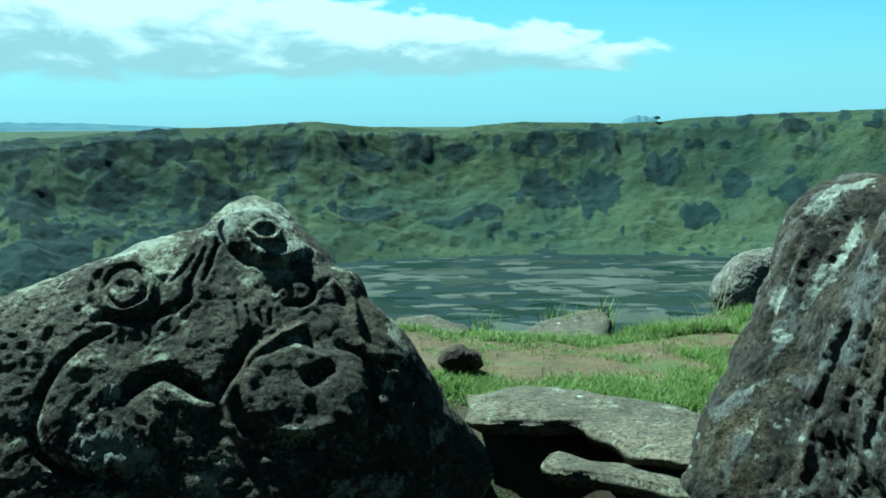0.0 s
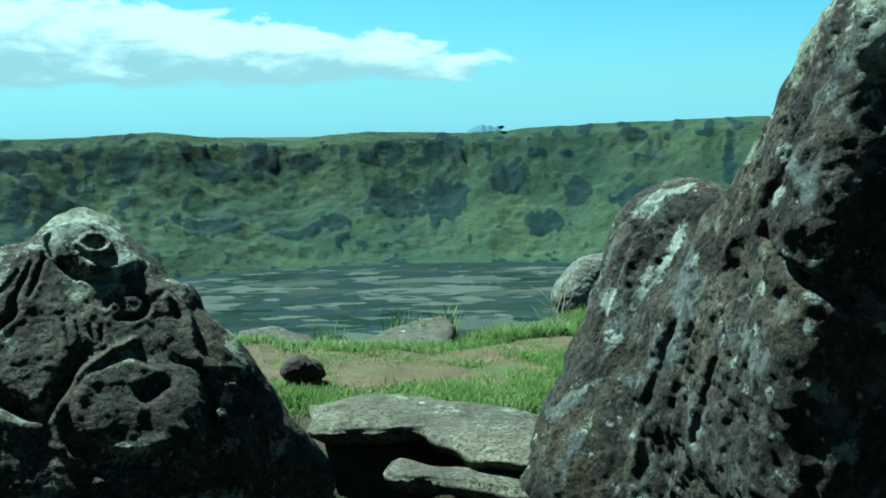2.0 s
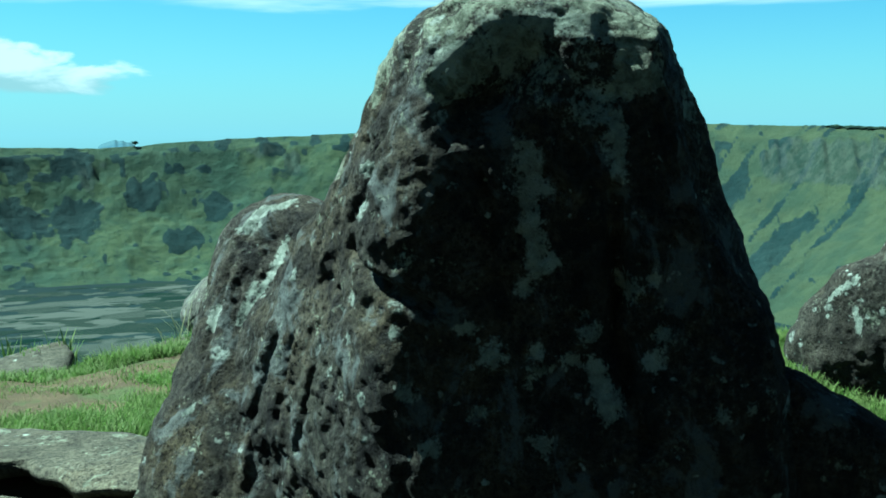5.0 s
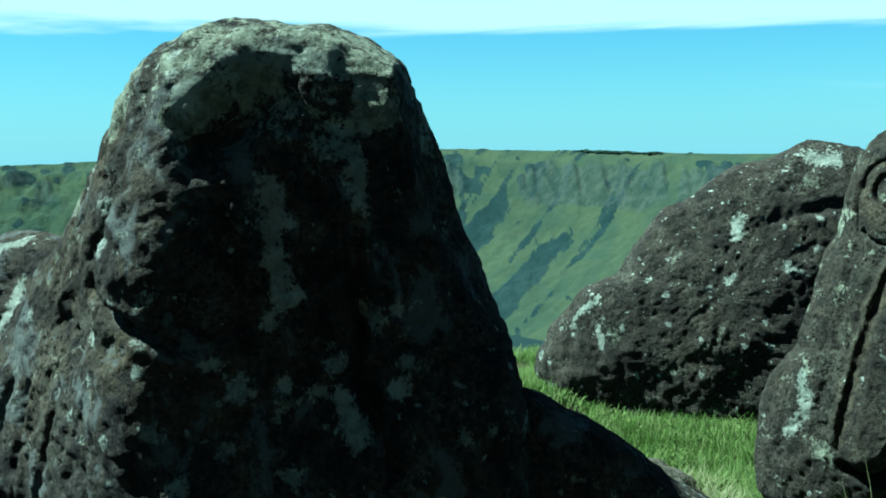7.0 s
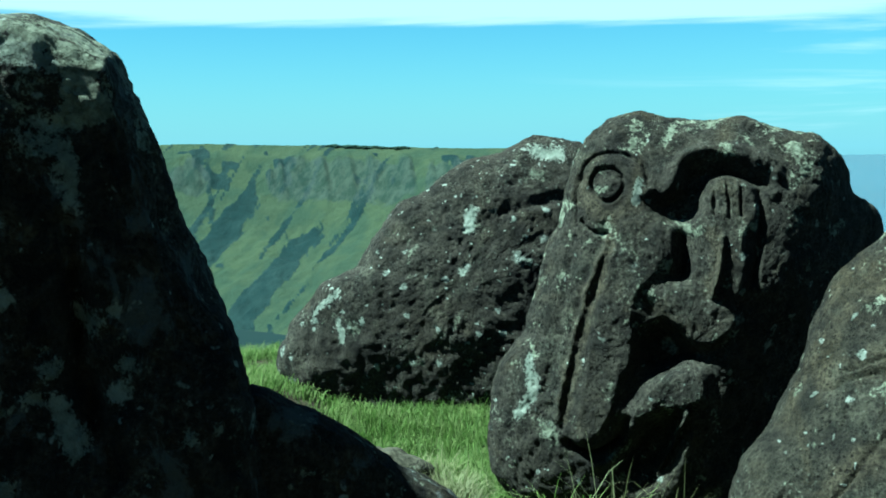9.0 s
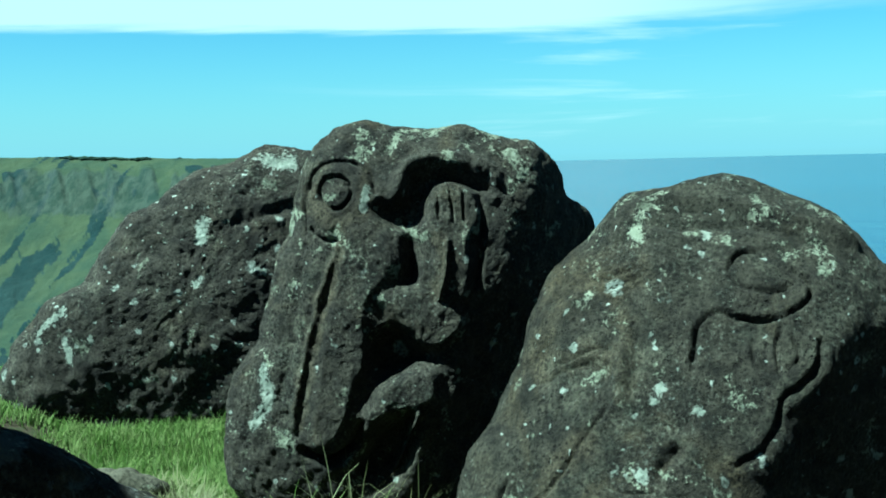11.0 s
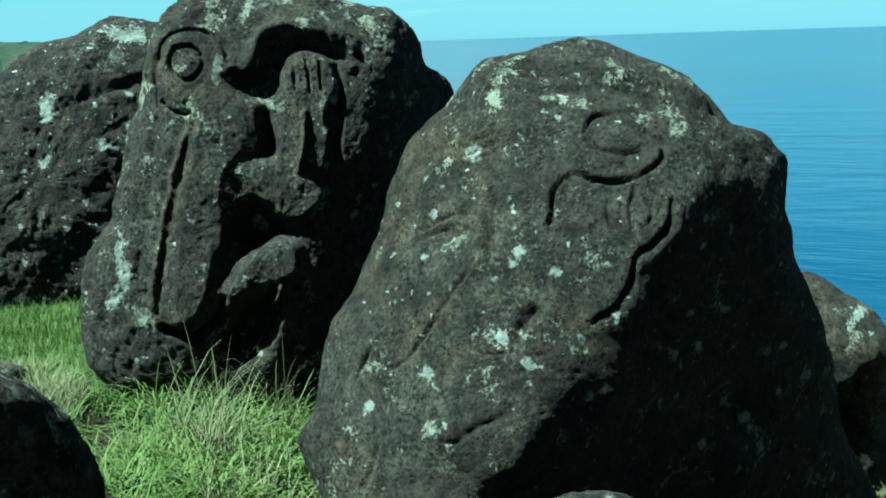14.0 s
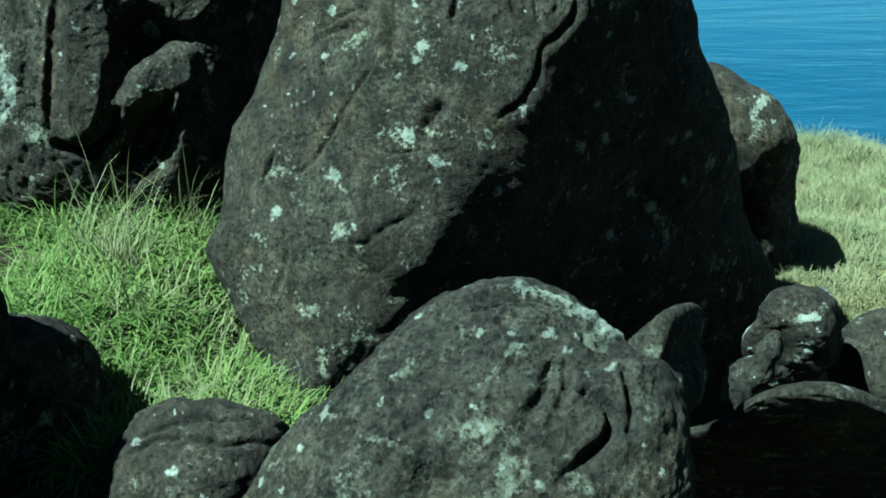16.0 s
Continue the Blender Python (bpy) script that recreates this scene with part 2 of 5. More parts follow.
def water(name, colour, rough, scale, stretch, strength, gloss):
    m, n = material(name)
    at = n.add("ShaderNodeTexCoord").outputs["Object"]
    at = n.add("ShaderNodeMapping", {"Vector": at, "Scale": stretch}).outputs[0]
    waves = n.noise(at, scale, 6, 0.6, 0.4)
    tone = n.mix(n.ramp(n.noise(at, scale * 0.06, 4, 0.5, 0.6), 0.35, 0.65), colour, tuple(0.75 * c for c in colour))
    finish(n, tone, rough, bumped(n, waves, strength, 3.0), gloss)
    return m


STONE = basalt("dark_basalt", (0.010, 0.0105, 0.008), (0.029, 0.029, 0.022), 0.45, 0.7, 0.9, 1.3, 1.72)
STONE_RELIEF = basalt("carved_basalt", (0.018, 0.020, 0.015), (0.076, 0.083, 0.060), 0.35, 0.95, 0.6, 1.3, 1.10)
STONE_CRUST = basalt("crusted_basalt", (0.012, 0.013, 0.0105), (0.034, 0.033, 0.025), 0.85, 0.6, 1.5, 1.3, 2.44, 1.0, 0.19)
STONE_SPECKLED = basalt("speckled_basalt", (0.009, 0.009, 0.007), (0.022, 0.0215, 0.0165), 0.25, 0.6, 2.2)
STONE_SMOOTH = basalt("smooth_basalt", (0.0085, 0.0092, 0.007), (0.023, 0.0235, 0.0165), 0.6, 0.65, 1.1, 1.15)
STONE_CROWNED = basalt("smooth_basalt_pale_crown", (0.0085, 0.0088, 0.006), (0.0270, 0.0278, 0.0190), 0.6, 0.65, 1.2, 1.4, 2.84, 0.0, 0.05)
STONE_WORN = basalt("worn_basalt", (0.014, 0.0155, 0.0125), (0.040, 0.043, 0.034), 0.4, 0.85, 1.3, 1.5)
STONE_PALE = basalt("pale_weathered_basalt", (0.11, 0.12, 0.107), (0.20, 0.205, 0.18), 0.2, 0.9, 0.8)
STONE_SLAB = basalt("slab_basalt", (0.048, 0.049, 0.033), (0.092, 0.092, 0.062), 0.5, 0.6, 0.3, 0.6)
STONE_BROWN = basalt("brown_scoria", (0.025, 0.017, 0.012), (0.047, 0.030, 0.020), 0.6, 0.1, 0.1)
GRASS = leafy("green_grass", (0.040, 0.074, 0.014), (0.096, 0.148, 0.034), (0.080, 0.165, 0.030), dry=(0.16, 0.15, 0.075), dryness=0.24)
GRASS_DRY = leafy("dry_grass", (0.090, 0.110, 0.052), (0.150, 0.165, 0.085), (0.120, 0.135, 0.060), dry=(0.19, 0.185, 0.10), dryness=0.4)
BUSH = leafy("scrub_leaves", (0.024, 0.044, 0.034), (0.034, 0.058, 0.042), (0.040, 0.060, 0.032), dryness=0.0, gloss=0.0)
REED = leafy("reed_mat", (0.007, 0.016, 0.013), (0.018, 0.027, 0.022), (0.036, 0.043, 0.036), dry=(0.062, 0.074, 0.064), dryness=0.85, gloss=0.0)
DRY_TURF = earth("straw_turf", (0.072, 0.065, 0.029), (0.101, 0.097, 0.040), 0.7)
SOIL = earth("trodden_earth", (0.052, 0.041, 0.021), (0.043, 0.062, 0.018), 0.36)
TURF = earth("turf", (0.022, 0.019, 0.010), (0.019, 0.030, 0.009), 0.5)
SLOPE = hillside("air_tinted_slope")
LAKE = water("lake_water", (0.009, 0.017, 0.017), 0.9, 0.02, (1, 1, 1), 0.15, 0.02)
SEA = water("sea_water", (0.004, 0.022, 0.040), 0.18, 0.03, (1, 0.3, 1), 0.4, 0.5)


# ---- tools for meshes ----
def lattice(p):
    """Pseudo-random numbers from -1 to 1 for whole numbers in rows."""
    h = (p[..., 0] * 374761393 + p[..., 1] * 668265263 + p[..., 2] * 1442695041) & 0x7FFFFFFF
    h = ((h ^ (h >> 13)) * 1274126177) & 0x7FFFFFFF
    return ((h ^ (h >> 16)) & 0xFFFF) / 32767.5 - 1.0


def bumps(p, size, seed=0):
    """Smooth noise of -1 to 1 whose lumps are about size across."""
    q = np.asarray(p, float) / size + seed * 17.31
    base = np.floor(q).astype(np.int64)
    f = q - base
    f = f * f * f * (f * (f * 6 - 15) + 10)
    total = 0.0
    for i in (0, 1):
        for j in (0, 1):
            for k in (0, 1):
                w = np.where(i, f[..., 0], 1 - f[..., 0]) * np.where(j, f[..., 1], 1 - f[..., 1]) * np.where(k, f[..., 2], 1 - f[..., 2])
                total = total + w * lattice(base + np.array([i, j, k]))
    return total


def mesh_from(name, verts, faces, mats, smooth=True, slots=None):
    me = bpy.data.meshes.new(name)
    me.from_pydata(np.asarray(verts).tolist(), [], faces.tolist() if isinstance(faces, np.ndarray) else faces)
    for m in mats:
        me.materials.append(m)
    if slots is not None:
        me.polygons.foreach_set("material_index", np.asarray(slots, np.int32))
    me.polygons.foreach_set("use_smooth", [smooth] * len(me.polygons))
    me.update()
    return me


def grid_faces(rows, columns, wrap=False):
    i, j = np.meshgrid(np.arange(rows - 1), np.arange(columns if wrap else columns - 1), indexing="ij")
    k = (j + 1) % columns
    return np.stack([i * columns + j, i * columns + k, (i + 1) * columns + k, (i + 1) * columns + j], -1).reshape(-1, 4)


def grid_normals(verts, rows, columns):
    g = verts.reshape(rows, columns, 3)
    along = np.roll(g, -1, 1) - np.roll(g, 1, 1)
    down = np.empty_like(g)
    down[1:-1], down[0], down[-1] = g[2:] - g[:-2], g[1] - g[0], g[-1] - g[-2]
    n = np.cross(down, along)
    return (n / np.maximum(np.linalg.norm(n, axis=-1, keepdims=True), 1e-9)).reshape(-1, 3)


def axes_of(facing):
    w = Vector(facing).normalized()
    u = Vector((0, 0, 1)).cross(w).normalized()
    return np.array([u, w.cross(u), w])


def rounded(points, closed, times=2):
    """A line of points with its corners cut."""
    p = np.array(points, float)
    for _ in range(times):
        q = np.roll(p, -1, 0) if closed else p[1:]
        p0 = p if closed else p[:-1]
        cuts = np.stack([0.75 * p0 + 0.25 * q, 0.25 * p0 + 0.75 * q], 1).reshape(-1, 2)
        p = cuts if closed else np.concatenate([p[:1], cuts, p[-1:]])
    return p


def spread(points, spacing):
    """Points evenly along a line of points."""
    p = np.array(points, float)
    step = np.linalg.norm(np.diff(p, axis=0), axis=1)
    s = np.concatenate([[0], np.cumsum(step)])
    t = np.linspace(0, s[-1], max(2, int(s[-1] / spacing)))
    return np.stack([np.interp(t, s, p[:, 0]), np.interp(t, s, p[:, 1])], 1)


def cut(kind, depth, width, points):
    """Carving on a face: a groove or a ridge along a line, or a field that is sunk or left standing, with an edge of that width."""
    return (-depth if kind in ("groove", "sink") else depth), width, points, kind in ("sink", "raise")


def within(here, ring):
    """Which of the points lie inside a ring of points."""
    odd = np.zeros(len(here), bool)
    for (x0, y0), (x1, y1) in zip(ring, np.roll(ring, -1, 0)):
        odd ^= ((y0 > here[:, 1]) != (y1 > here[:, 1])) & (here[:, 0] < (x1 - x0) * (here[:, 1] - y0) / (y1 - y0 + 1e-12) + x0)
    return odd


def lobe(place, facing, front, back, outline, cuts=(), square=2.6, rough=1.0, fine=1.0, around=360, rings=170, seed=1, hollow=(), facets=(), lichen=(), ochre=()):
    """A rounded mass of stone with this outline across its facing way. Rows of vertices, their columns' count, the
    faces, and how much lichen and ochre tint they bear.
    lichen, ochre: strokes, each a half width and a line of points."""
    rim = np.array(outline, float)
    middle = (rim.max(0) + rim.min(0)) / 2
    turn = np.arctan2(rim[:, 1] - middle[1], rim[:, 0] - middle[0])
    size = np.linalg.norm(rim - middle, axis=1)
    order = np.argsort(turn)
    turn, size = turn[order], size[order]
    theta = np.linspace(-np.pi, np.pi, around, endpoint=False)
    reach = np.interp(theta, np.concatenate([turn - 2 * np.pi, turn, turn + 2 * np.pi]), np.tile(size, 3))
    kernel = np.array([1, 2, 3, 2, 1]) / 9.0
    reach = np.convolve(np.concatenate([reach[-2:], reach, reach[:2]]), kernel, "valid")
    ahead = int(0.82 * rings)
    phi = np.pi * np.concatenate([np.linspace(0.002, 0.56, ahead), np.linspace(0.56, 0.998, rings - ahead + 1)[1:]])
    c, s = np.cos(phi), np.sin(phi)
    radial = s ** (2 / square)
    w = np.sign(c) * np.abs(c) ** (2 / square) * np.where(c > 0, front, back)
    u = middle[0] + radial[:, None] * reach * np.cos(theta)
    v = middle[1] + radial[:, None] * reach * np.sin(theta)
    w = np.repeat(w[:, None], around, 1)
    flat = np.stack([u, v, w], -1).reshape(-1, 3)
    level = flat[:, 2].copy()
    for fu, fv, du, dv, slope in facets:
        past = (flat[:, 0] - fu) * du + (flat[:, 1] - fv) * dv + 0.03 * bumps(flat, 0.2, seed + 11)
        flat[:, 2] -= slope * 0.5 * (past + np.sqrt(past**2 + 0.0015))
    frame_axes = axes_of(facing)
    verts = flat @ frame_axes
    out = -grid_normals(verts, rings, around)
    if np.mean(((verts - verts.mean(0)) * out).sum(1)) < 0:
        out = -out
    lift = np.zeros(len(verts))
    for amount, size_of in ((0.026, 0.55), (0.016, 0.24), (0.010, 0.11)):
        lift += rough * amount * bumps(verts, size_of, seed + size_of)
    for amount, size_of in ((0.0045, 0.05), (0.0032, 0.024), (0.0018, 0.012)):
        lift += fine * amount * bumps(verts, size_of, seed + size_of)
    patchy = np.clip(bumps(verts, 0.3, seed + 5) + 0.5, 0.15, 1)
    lift -= fine * patchy * 0.012 * np.clip(bumps(verts, 0.045, seed + 3) - 0.35, 0, 1)
    lift -= fine * patchy * 0.012 * np.clip(bumps(verts, 0.022, seed + 4) - 0.3, 0, 1)
    seen = np.clip((level / front + 0.15) * 4, 0, 1)
    for cu, cv, ru, rv, deep in hollow:
        lift -= deep * seen * np.exp(-(((flat[:, 0] - cu) / ru) ** 2 + ((flat[:, 1] - cv) / rv) ** 2) ** 2)
    wobble = np.stack([bumps(verts, 0.05, seed + 7), bumps(verts, 0.05, seed + 8)], 1) * 0.005
    worn = np.clip(1.05 + 0.5 * bumps(verts, 0.09, seed + 9), 0.55, 1.4)
    for deep, width, points, filled in cuts:
        points = rounded(points, filled)
        line = spread([*points, points[0]] if filled else points, 0.25 * width + 0.003)
        near = np.where((np.abs(flat[:, 0] - (line[:, 0].max() + line[:, 0].min()) / 2) < np.ptp(line[:, 0]) / 2 + 3 * width)
                        & (np.abs(flat[:, 1] - (line[:, 1].max() + line[:, 1].min()) / 2) < np.ptp(line[:, 1]) / 2 + 3 * width) & (level > 0))[0]
        if len(near):
            here = flat[near, :2] + wobble[near]
            far = np.concatenate([np.sqrt(((part[:, None] - line[None]) ** 2).sum(-1).min(1)) for part in np.array_split(here, 1 + len(here) // 20000)])
            if filled:
                depth_in = np.where(within(here, np.array(points, float)), far, -far)
                lift[near] += deep * seen[near] * np.clip(depth_in / width * 0.5 + 0.5, 0, 1) ** 1.3
            else:
                ends = np.clip(np.minimum(np.linalg.norm(here - line[0], axis=1), np.linalg.norm(here - line[-1], axis=1)) / (2.5 * width), 0.6, 1)
                lift[near] += seen[near] * worn[near] * ends * deep * (1.25 * np.exp(-((far / (0.6 * width)) ** 2)) - 0.25 * np.exp(-((far / (1.6 * width)) ** 2)))
    grown = []
    for strokes in (lichen, ochre):
        share = np.zeros(len(verts))
        for half, points in strokes:
            line = spread(points, 0.4 * half) if len(points) > 1 else np.array(points, float)
            near = np.where((flat[:, 0] > line[:, 0].min() - 3 * half) & (flat[:, 0] < line[:, 0].max() + 3 * half)
                            & (flat[:, 1] > line[:, 1].min() - 3 * half) & (flat[:, 1] < line[:, 1].max() + 3 * half) & (level > 0))[0]
            if len(near):
                here = flat[near, :2] + 2 * wobble[near]
                far = np.sqrt(((here[:, None] - line[None]) ** 2).sum(-1).min(1))
                share[near] = np.maximum(share[near], np.exp(-((far / half) ** 2)))
        grown.append(share)
    return verts + out * lift[:, None] + np.array(place), around, grid_faces(rings, around, True), grown


def stone(name, mat, lobes, label, category="boulder", group=""):
    """One boulder out of one or more lobes, with its origin at its foot."""
    verts, faces, start = [], [], 0
    growth = np.concatenate([grown for points, count, quads, grown in lobes], 1)
    for points, count, quads, grown in lobes:
        verts.append(points)
        faces += (quads + start).tolist() + [list(range(start + count - 1, start - 1, -1))]
        start += len(points)
    verts = np.concatenate(verts)
    foot = np.array([*verts[:, :2].mean(0), verts[:, 2].min()])
    ob = new(name, mesh_from(name, verts - foot, faces, [mat]))
    for key, values in zip(("lichen", "ochre"), growth):
        ob.data.attributes.new(key, "FLOAT", "POINT").data.foreach_set("value", values.astype(np.float32))
    ob.location = foot
    return tagged(ob, label, category, group)


# ---- ground, crater, lake and sea ----
KNOLLS = [
    (0, 0, -1.65), (0, -3, -1.7), (2.4, 1.0, -1.62), (3.2, 1.9, -1.45), (3.6, 2.6, -1.32), (4.4, 3.2, -1.22), (5.2, 4.6, -1.2), (3.0, 4.0, -1.2),
    (-0.6, 3.3, -1.2), (0.3, 2.7, -1.5), (0.35, 3.55, -0.98), (0.0, 3.95, -0.935), (0.2, 4.4, -0.98), (1.2, 4.5, -0.98), (-0.6, 4.5, -1.0), (0.7, 5.9, -1.22), (1.9, 5.9, -1.12),
    (0.0, 6.8, -1.42), (1.2, 6.8, -1.42), (-1.2, 6.5, -1.42), (2.6, 6.7, -1.38), (-3, 4, -1.2), (3.6, 4.0, -1.1),
    (3.6, 0.1, -2.5), (3.1, -0.2, -2.4), (3.4, -0.33, -2.5), (3.75, -0.5, -2.45), (4.2, -0.9, -2.45), (2.7, -0.7, -2.4), (3.2, -1.0, -2.6), (3.0, -0.75, -2.5), (2.4, -1.0, -2.3), (5.6, -0.6, -2.15), (8.5, -0.9, -2.55), (9, -2.5, -3.0), (7.0, -1.2, -2.4), (3, -3, -2.0), (-4, -2, -1.7), (7, 1.5, -1.9)]
RIM_AZ = [-40, -21.7, -14, -6.5, 0, 4.2, 9.1, 15.4, 21.6, 30, 38.5, 52.5, 57, 61, 66, 75]
RIM_EL = [-1.6, -1.42, -0.88, -0.6, -0.99, -0.5, -0.62, -0.2, 0.05, 0.3, 0.5, 0.12, 0.1, -0.4, -4, -6]
LAKE_Z, SEA_Z = -182.0 + EYE, -38.0 + EYE


def knoll(x, y):
    """The height of the ground round the boulders."""
    k = np.array(KNOLLS, float)
    d2 = (np.asarray(x)[..., None] - k[:, 0]) ** 2 + (np.asarray(y)[..., None] - k[:, 1]) ** 2 + 0.06
    w = d2 ** -2.0
    return (w * k[:, 2]).sum(-1) / w.sum(-1) + EYE


def ground_z(x, y):
    p = np.stack(np.broadcast_arrays(x, y, 0.0), -1)
    # an unseen bank added behind the eye, to keep low sky light off the boulders
    shade_bank = np.clip((-0.5 * np.asarray(x) - 0.87 * np.asarray(y) - 1.2) / 7.0, 0, 1)
    return knoll(x, y) + 7.5 * shade_bank**1.15 + 0.03 * bumps(p, 0.5, 5) + 0.012 * bumps(p, 0.15, 6)


def shore(az):
    """How far the lake's far shore, or the foot of the crater wall, and the rim are."""
    off = np.radians(az - 12)
    rim = np.maximum(1645 * np.cos(off), 420)
    inside = np.maximum(585**2 - (830 * np.sin(off)) ** 2, 0)
    foot = np.where(inside > 0, 830 * np.cos(off) + np.sqrt(inside), 0.72 * rim)
    return np.minimum(foot, 0.9 * rim), rim


# drifts of scrub on the crater wall: bearing, height on the wall, half width and half height
DRIFTS = ((5.6, 0.55, 1.7, 0.12), (7.9, 0.53, 1.2, 0.17), (7.8, 0.89, 1.1, 0.08), (11.2, 0.70, 0.9, 0.10), (14.9, 0.60, 0.7, 0.08), (0.2, 0.33, 1.2, 0.05), (2.2, 0.37, 0.8, 0.07), (-4.0, 0.37, 1.4, 0.08),
          (-8.0, 0.80, 0.9, 0.08), (-3.8, 0.78, 1.3, 0.06), (0.8, 0.82, 0.9, 0.05), (5.4, 0.84, 0.6, 0.06), (-13.2, 0.84, 0.7, 0.08), (-16.5, 0.66, 1.2, 0.09), (-20.5, 0.62, 1.4, 0.08), (-17.5, 0.82, 1.3, 0.05),
          (-20.0, 0.28, 2.6, 0.2), (-15.0, 0.24, 1.6, 0.12), (-17.2, 0.40, 1.1, 0.08), (-11.0, 0.55, 1.3, 0.09), (17.6, 0.52, 0.9, 0.08), (20.8, 0.33, 1.3, 0.12), (13.2, 0.38, 1.1, 0.10))


def thicket(az, s):
    """How far the scrub covers the crater wall, from 0 to 1: drifts on the slope, clumps under the rim, and slanting gullies on the far side."""
    p = np.stack([az, 5.6 * s, 0 * az], -1)
    ragged = 0.4 * bumps(p, 0.9, 3) + 0.4 * bumps(p, 0.4, 4) + 0.45 * bumps(p, 0.2, 6)
    drift = np.full(np.shape(az), -2.0)
    for a, h, wide, tall in DRIFTS:
        drift = np.maximum(drift, 1.0 - np.sqrt(((az - a) / wide) ** 2 + ((s - h) / tall) ** 2))
    drift = 1.7 * drift + ragged + 0.1
    clumps = 1.2 * bumps(p * np.array([1, 1.6, 1]), 0.5, 8) + 0.5 * bumps(p, 1.6, 10) + 0.6 * ragged - 0.68 + 0.55 * np.clip((s - 0.72) * 6, 0, 1) * np.clip((0.97 - s) * 30, 0, 1)
    clumps = clumps + 0.45 * np.clip((-6 - az) / 6, 0, 1) + 0.5 * np.clip(0.09 - s, 0, 1) / 0.09
    along = az - 7.0 * (s - 0.5)
    gully = np.maximum(1.2 - np.abs(along - 43.9) / 0.8 - 9 * np.clip(s - 0.56, 0, 1), 1.2 - np.abs(along - 39.6) / 0.9 - 9 * np.clip(s - 0.68, 0, 1) - 5 * np.clip(0.2 - s, 0, 1))
    strands = bumps(np.stack([along * 2.2, 2.0 * s, 0 * az], -1), 1.0, 12) + 0.6 * bumps(np.stack([along * 6, 5.0 * s, 0 * az], -1), 1.0, 13)
    gully = np.maximum(gully, 0.5 * strands - 0.28) + 0.35 * ragged + 0.25 * strands - 0.2
    side = np.clip((az - 33) / 3, 0, 1)
    return np.clip(np.maximum(np.maximum(drift, clumps - 0.25 * side), np.where(side > 0, gully, -1.0)) * 2.2 + 0.4, 0, 1)


def crags(az, s):
    """Bare cliffs in the upper part of the wall, from 0 to 1."""
    p = np.stack([az, 3 * s, 0 * az], -1)
    band = np.clip((s - 0.68) * 10, 0, 1) * np.clip((0.93 - s) * 12, 0, 1)
    rough = bumps(p * np.array([0.4, 1.4, 1]), 1.0, 21) + 0.5 * bumps(p * np.array([1.3, 3.0, 1]), 1.0, 22)
    return band * np.clip(rough * 2.5 - 0.85 + 0.75 * np.clip((az - 36) / 6, 0, 1), 0, 1)


def wall_z(az, s):
    """The crater wall's height, from its foot (s = 0) to the rim (s = 1)."""
    foot, rim = shore(az)
    top = rim * np.tan(np.radians(np.interp(az, RIM_AZ, RIM_EL))) + EYE
    rise = 0.80 * s + 0.20 * np.clip((s - 0.55) / 0.35, 0, 1) ** 1.5
    z = LAKE_Z + (top - LAKE_Z) * rise
    r = foot + (rim - foot) * s
    p = np.stack([r * np.sin(np.radians(az)), r * np.cos(np.radians(az)), 0 * z], -1)
    slant = np.stack([az * 1.2 + s * 2.5, s * 3.0, 0 * z], -1)
    hold = np.clip(s * 8, 0, 1) * (0.22 + 0.78 * np.clip((1 - s) * 6, 0, 1))
    calm = 1 - 0.75 * np.clip((az - 33) / 3, 0, 1)
    lumps = 8 * calm * bumps(slant, 2.4, 2) - 4 * calm * np.abs(bumps(slant, 1.1, 3)) + 5 * calm * bumps(p, 55, 4) + 3.5 * calm * bumps(p, 22, 5) + 1.6 * bumps(p, 9, 6)
    ledge = 6 * np.clip(bumps(slant * np.array([0.5, 1, 1]), 1.6, 9), 0, 1) * np.clip((s - 0.6) * 12, 0, 1) * np.clip((0.95 - s) * 12, 0, 1)
    ledge = ledge + 8 * crags(az, np.clip(s - 0.03, 0, 1)) * (0.6 + 0.8 * bumps(slant * np.array([3, 0.3, 1]), 1.0, 23))
    return z + hold * (lumps + ledge) + np.clip(s * 12, 0, 1) * thicket(az, s) * (1.2 + 1.0 * bumps(p, 8, 8))


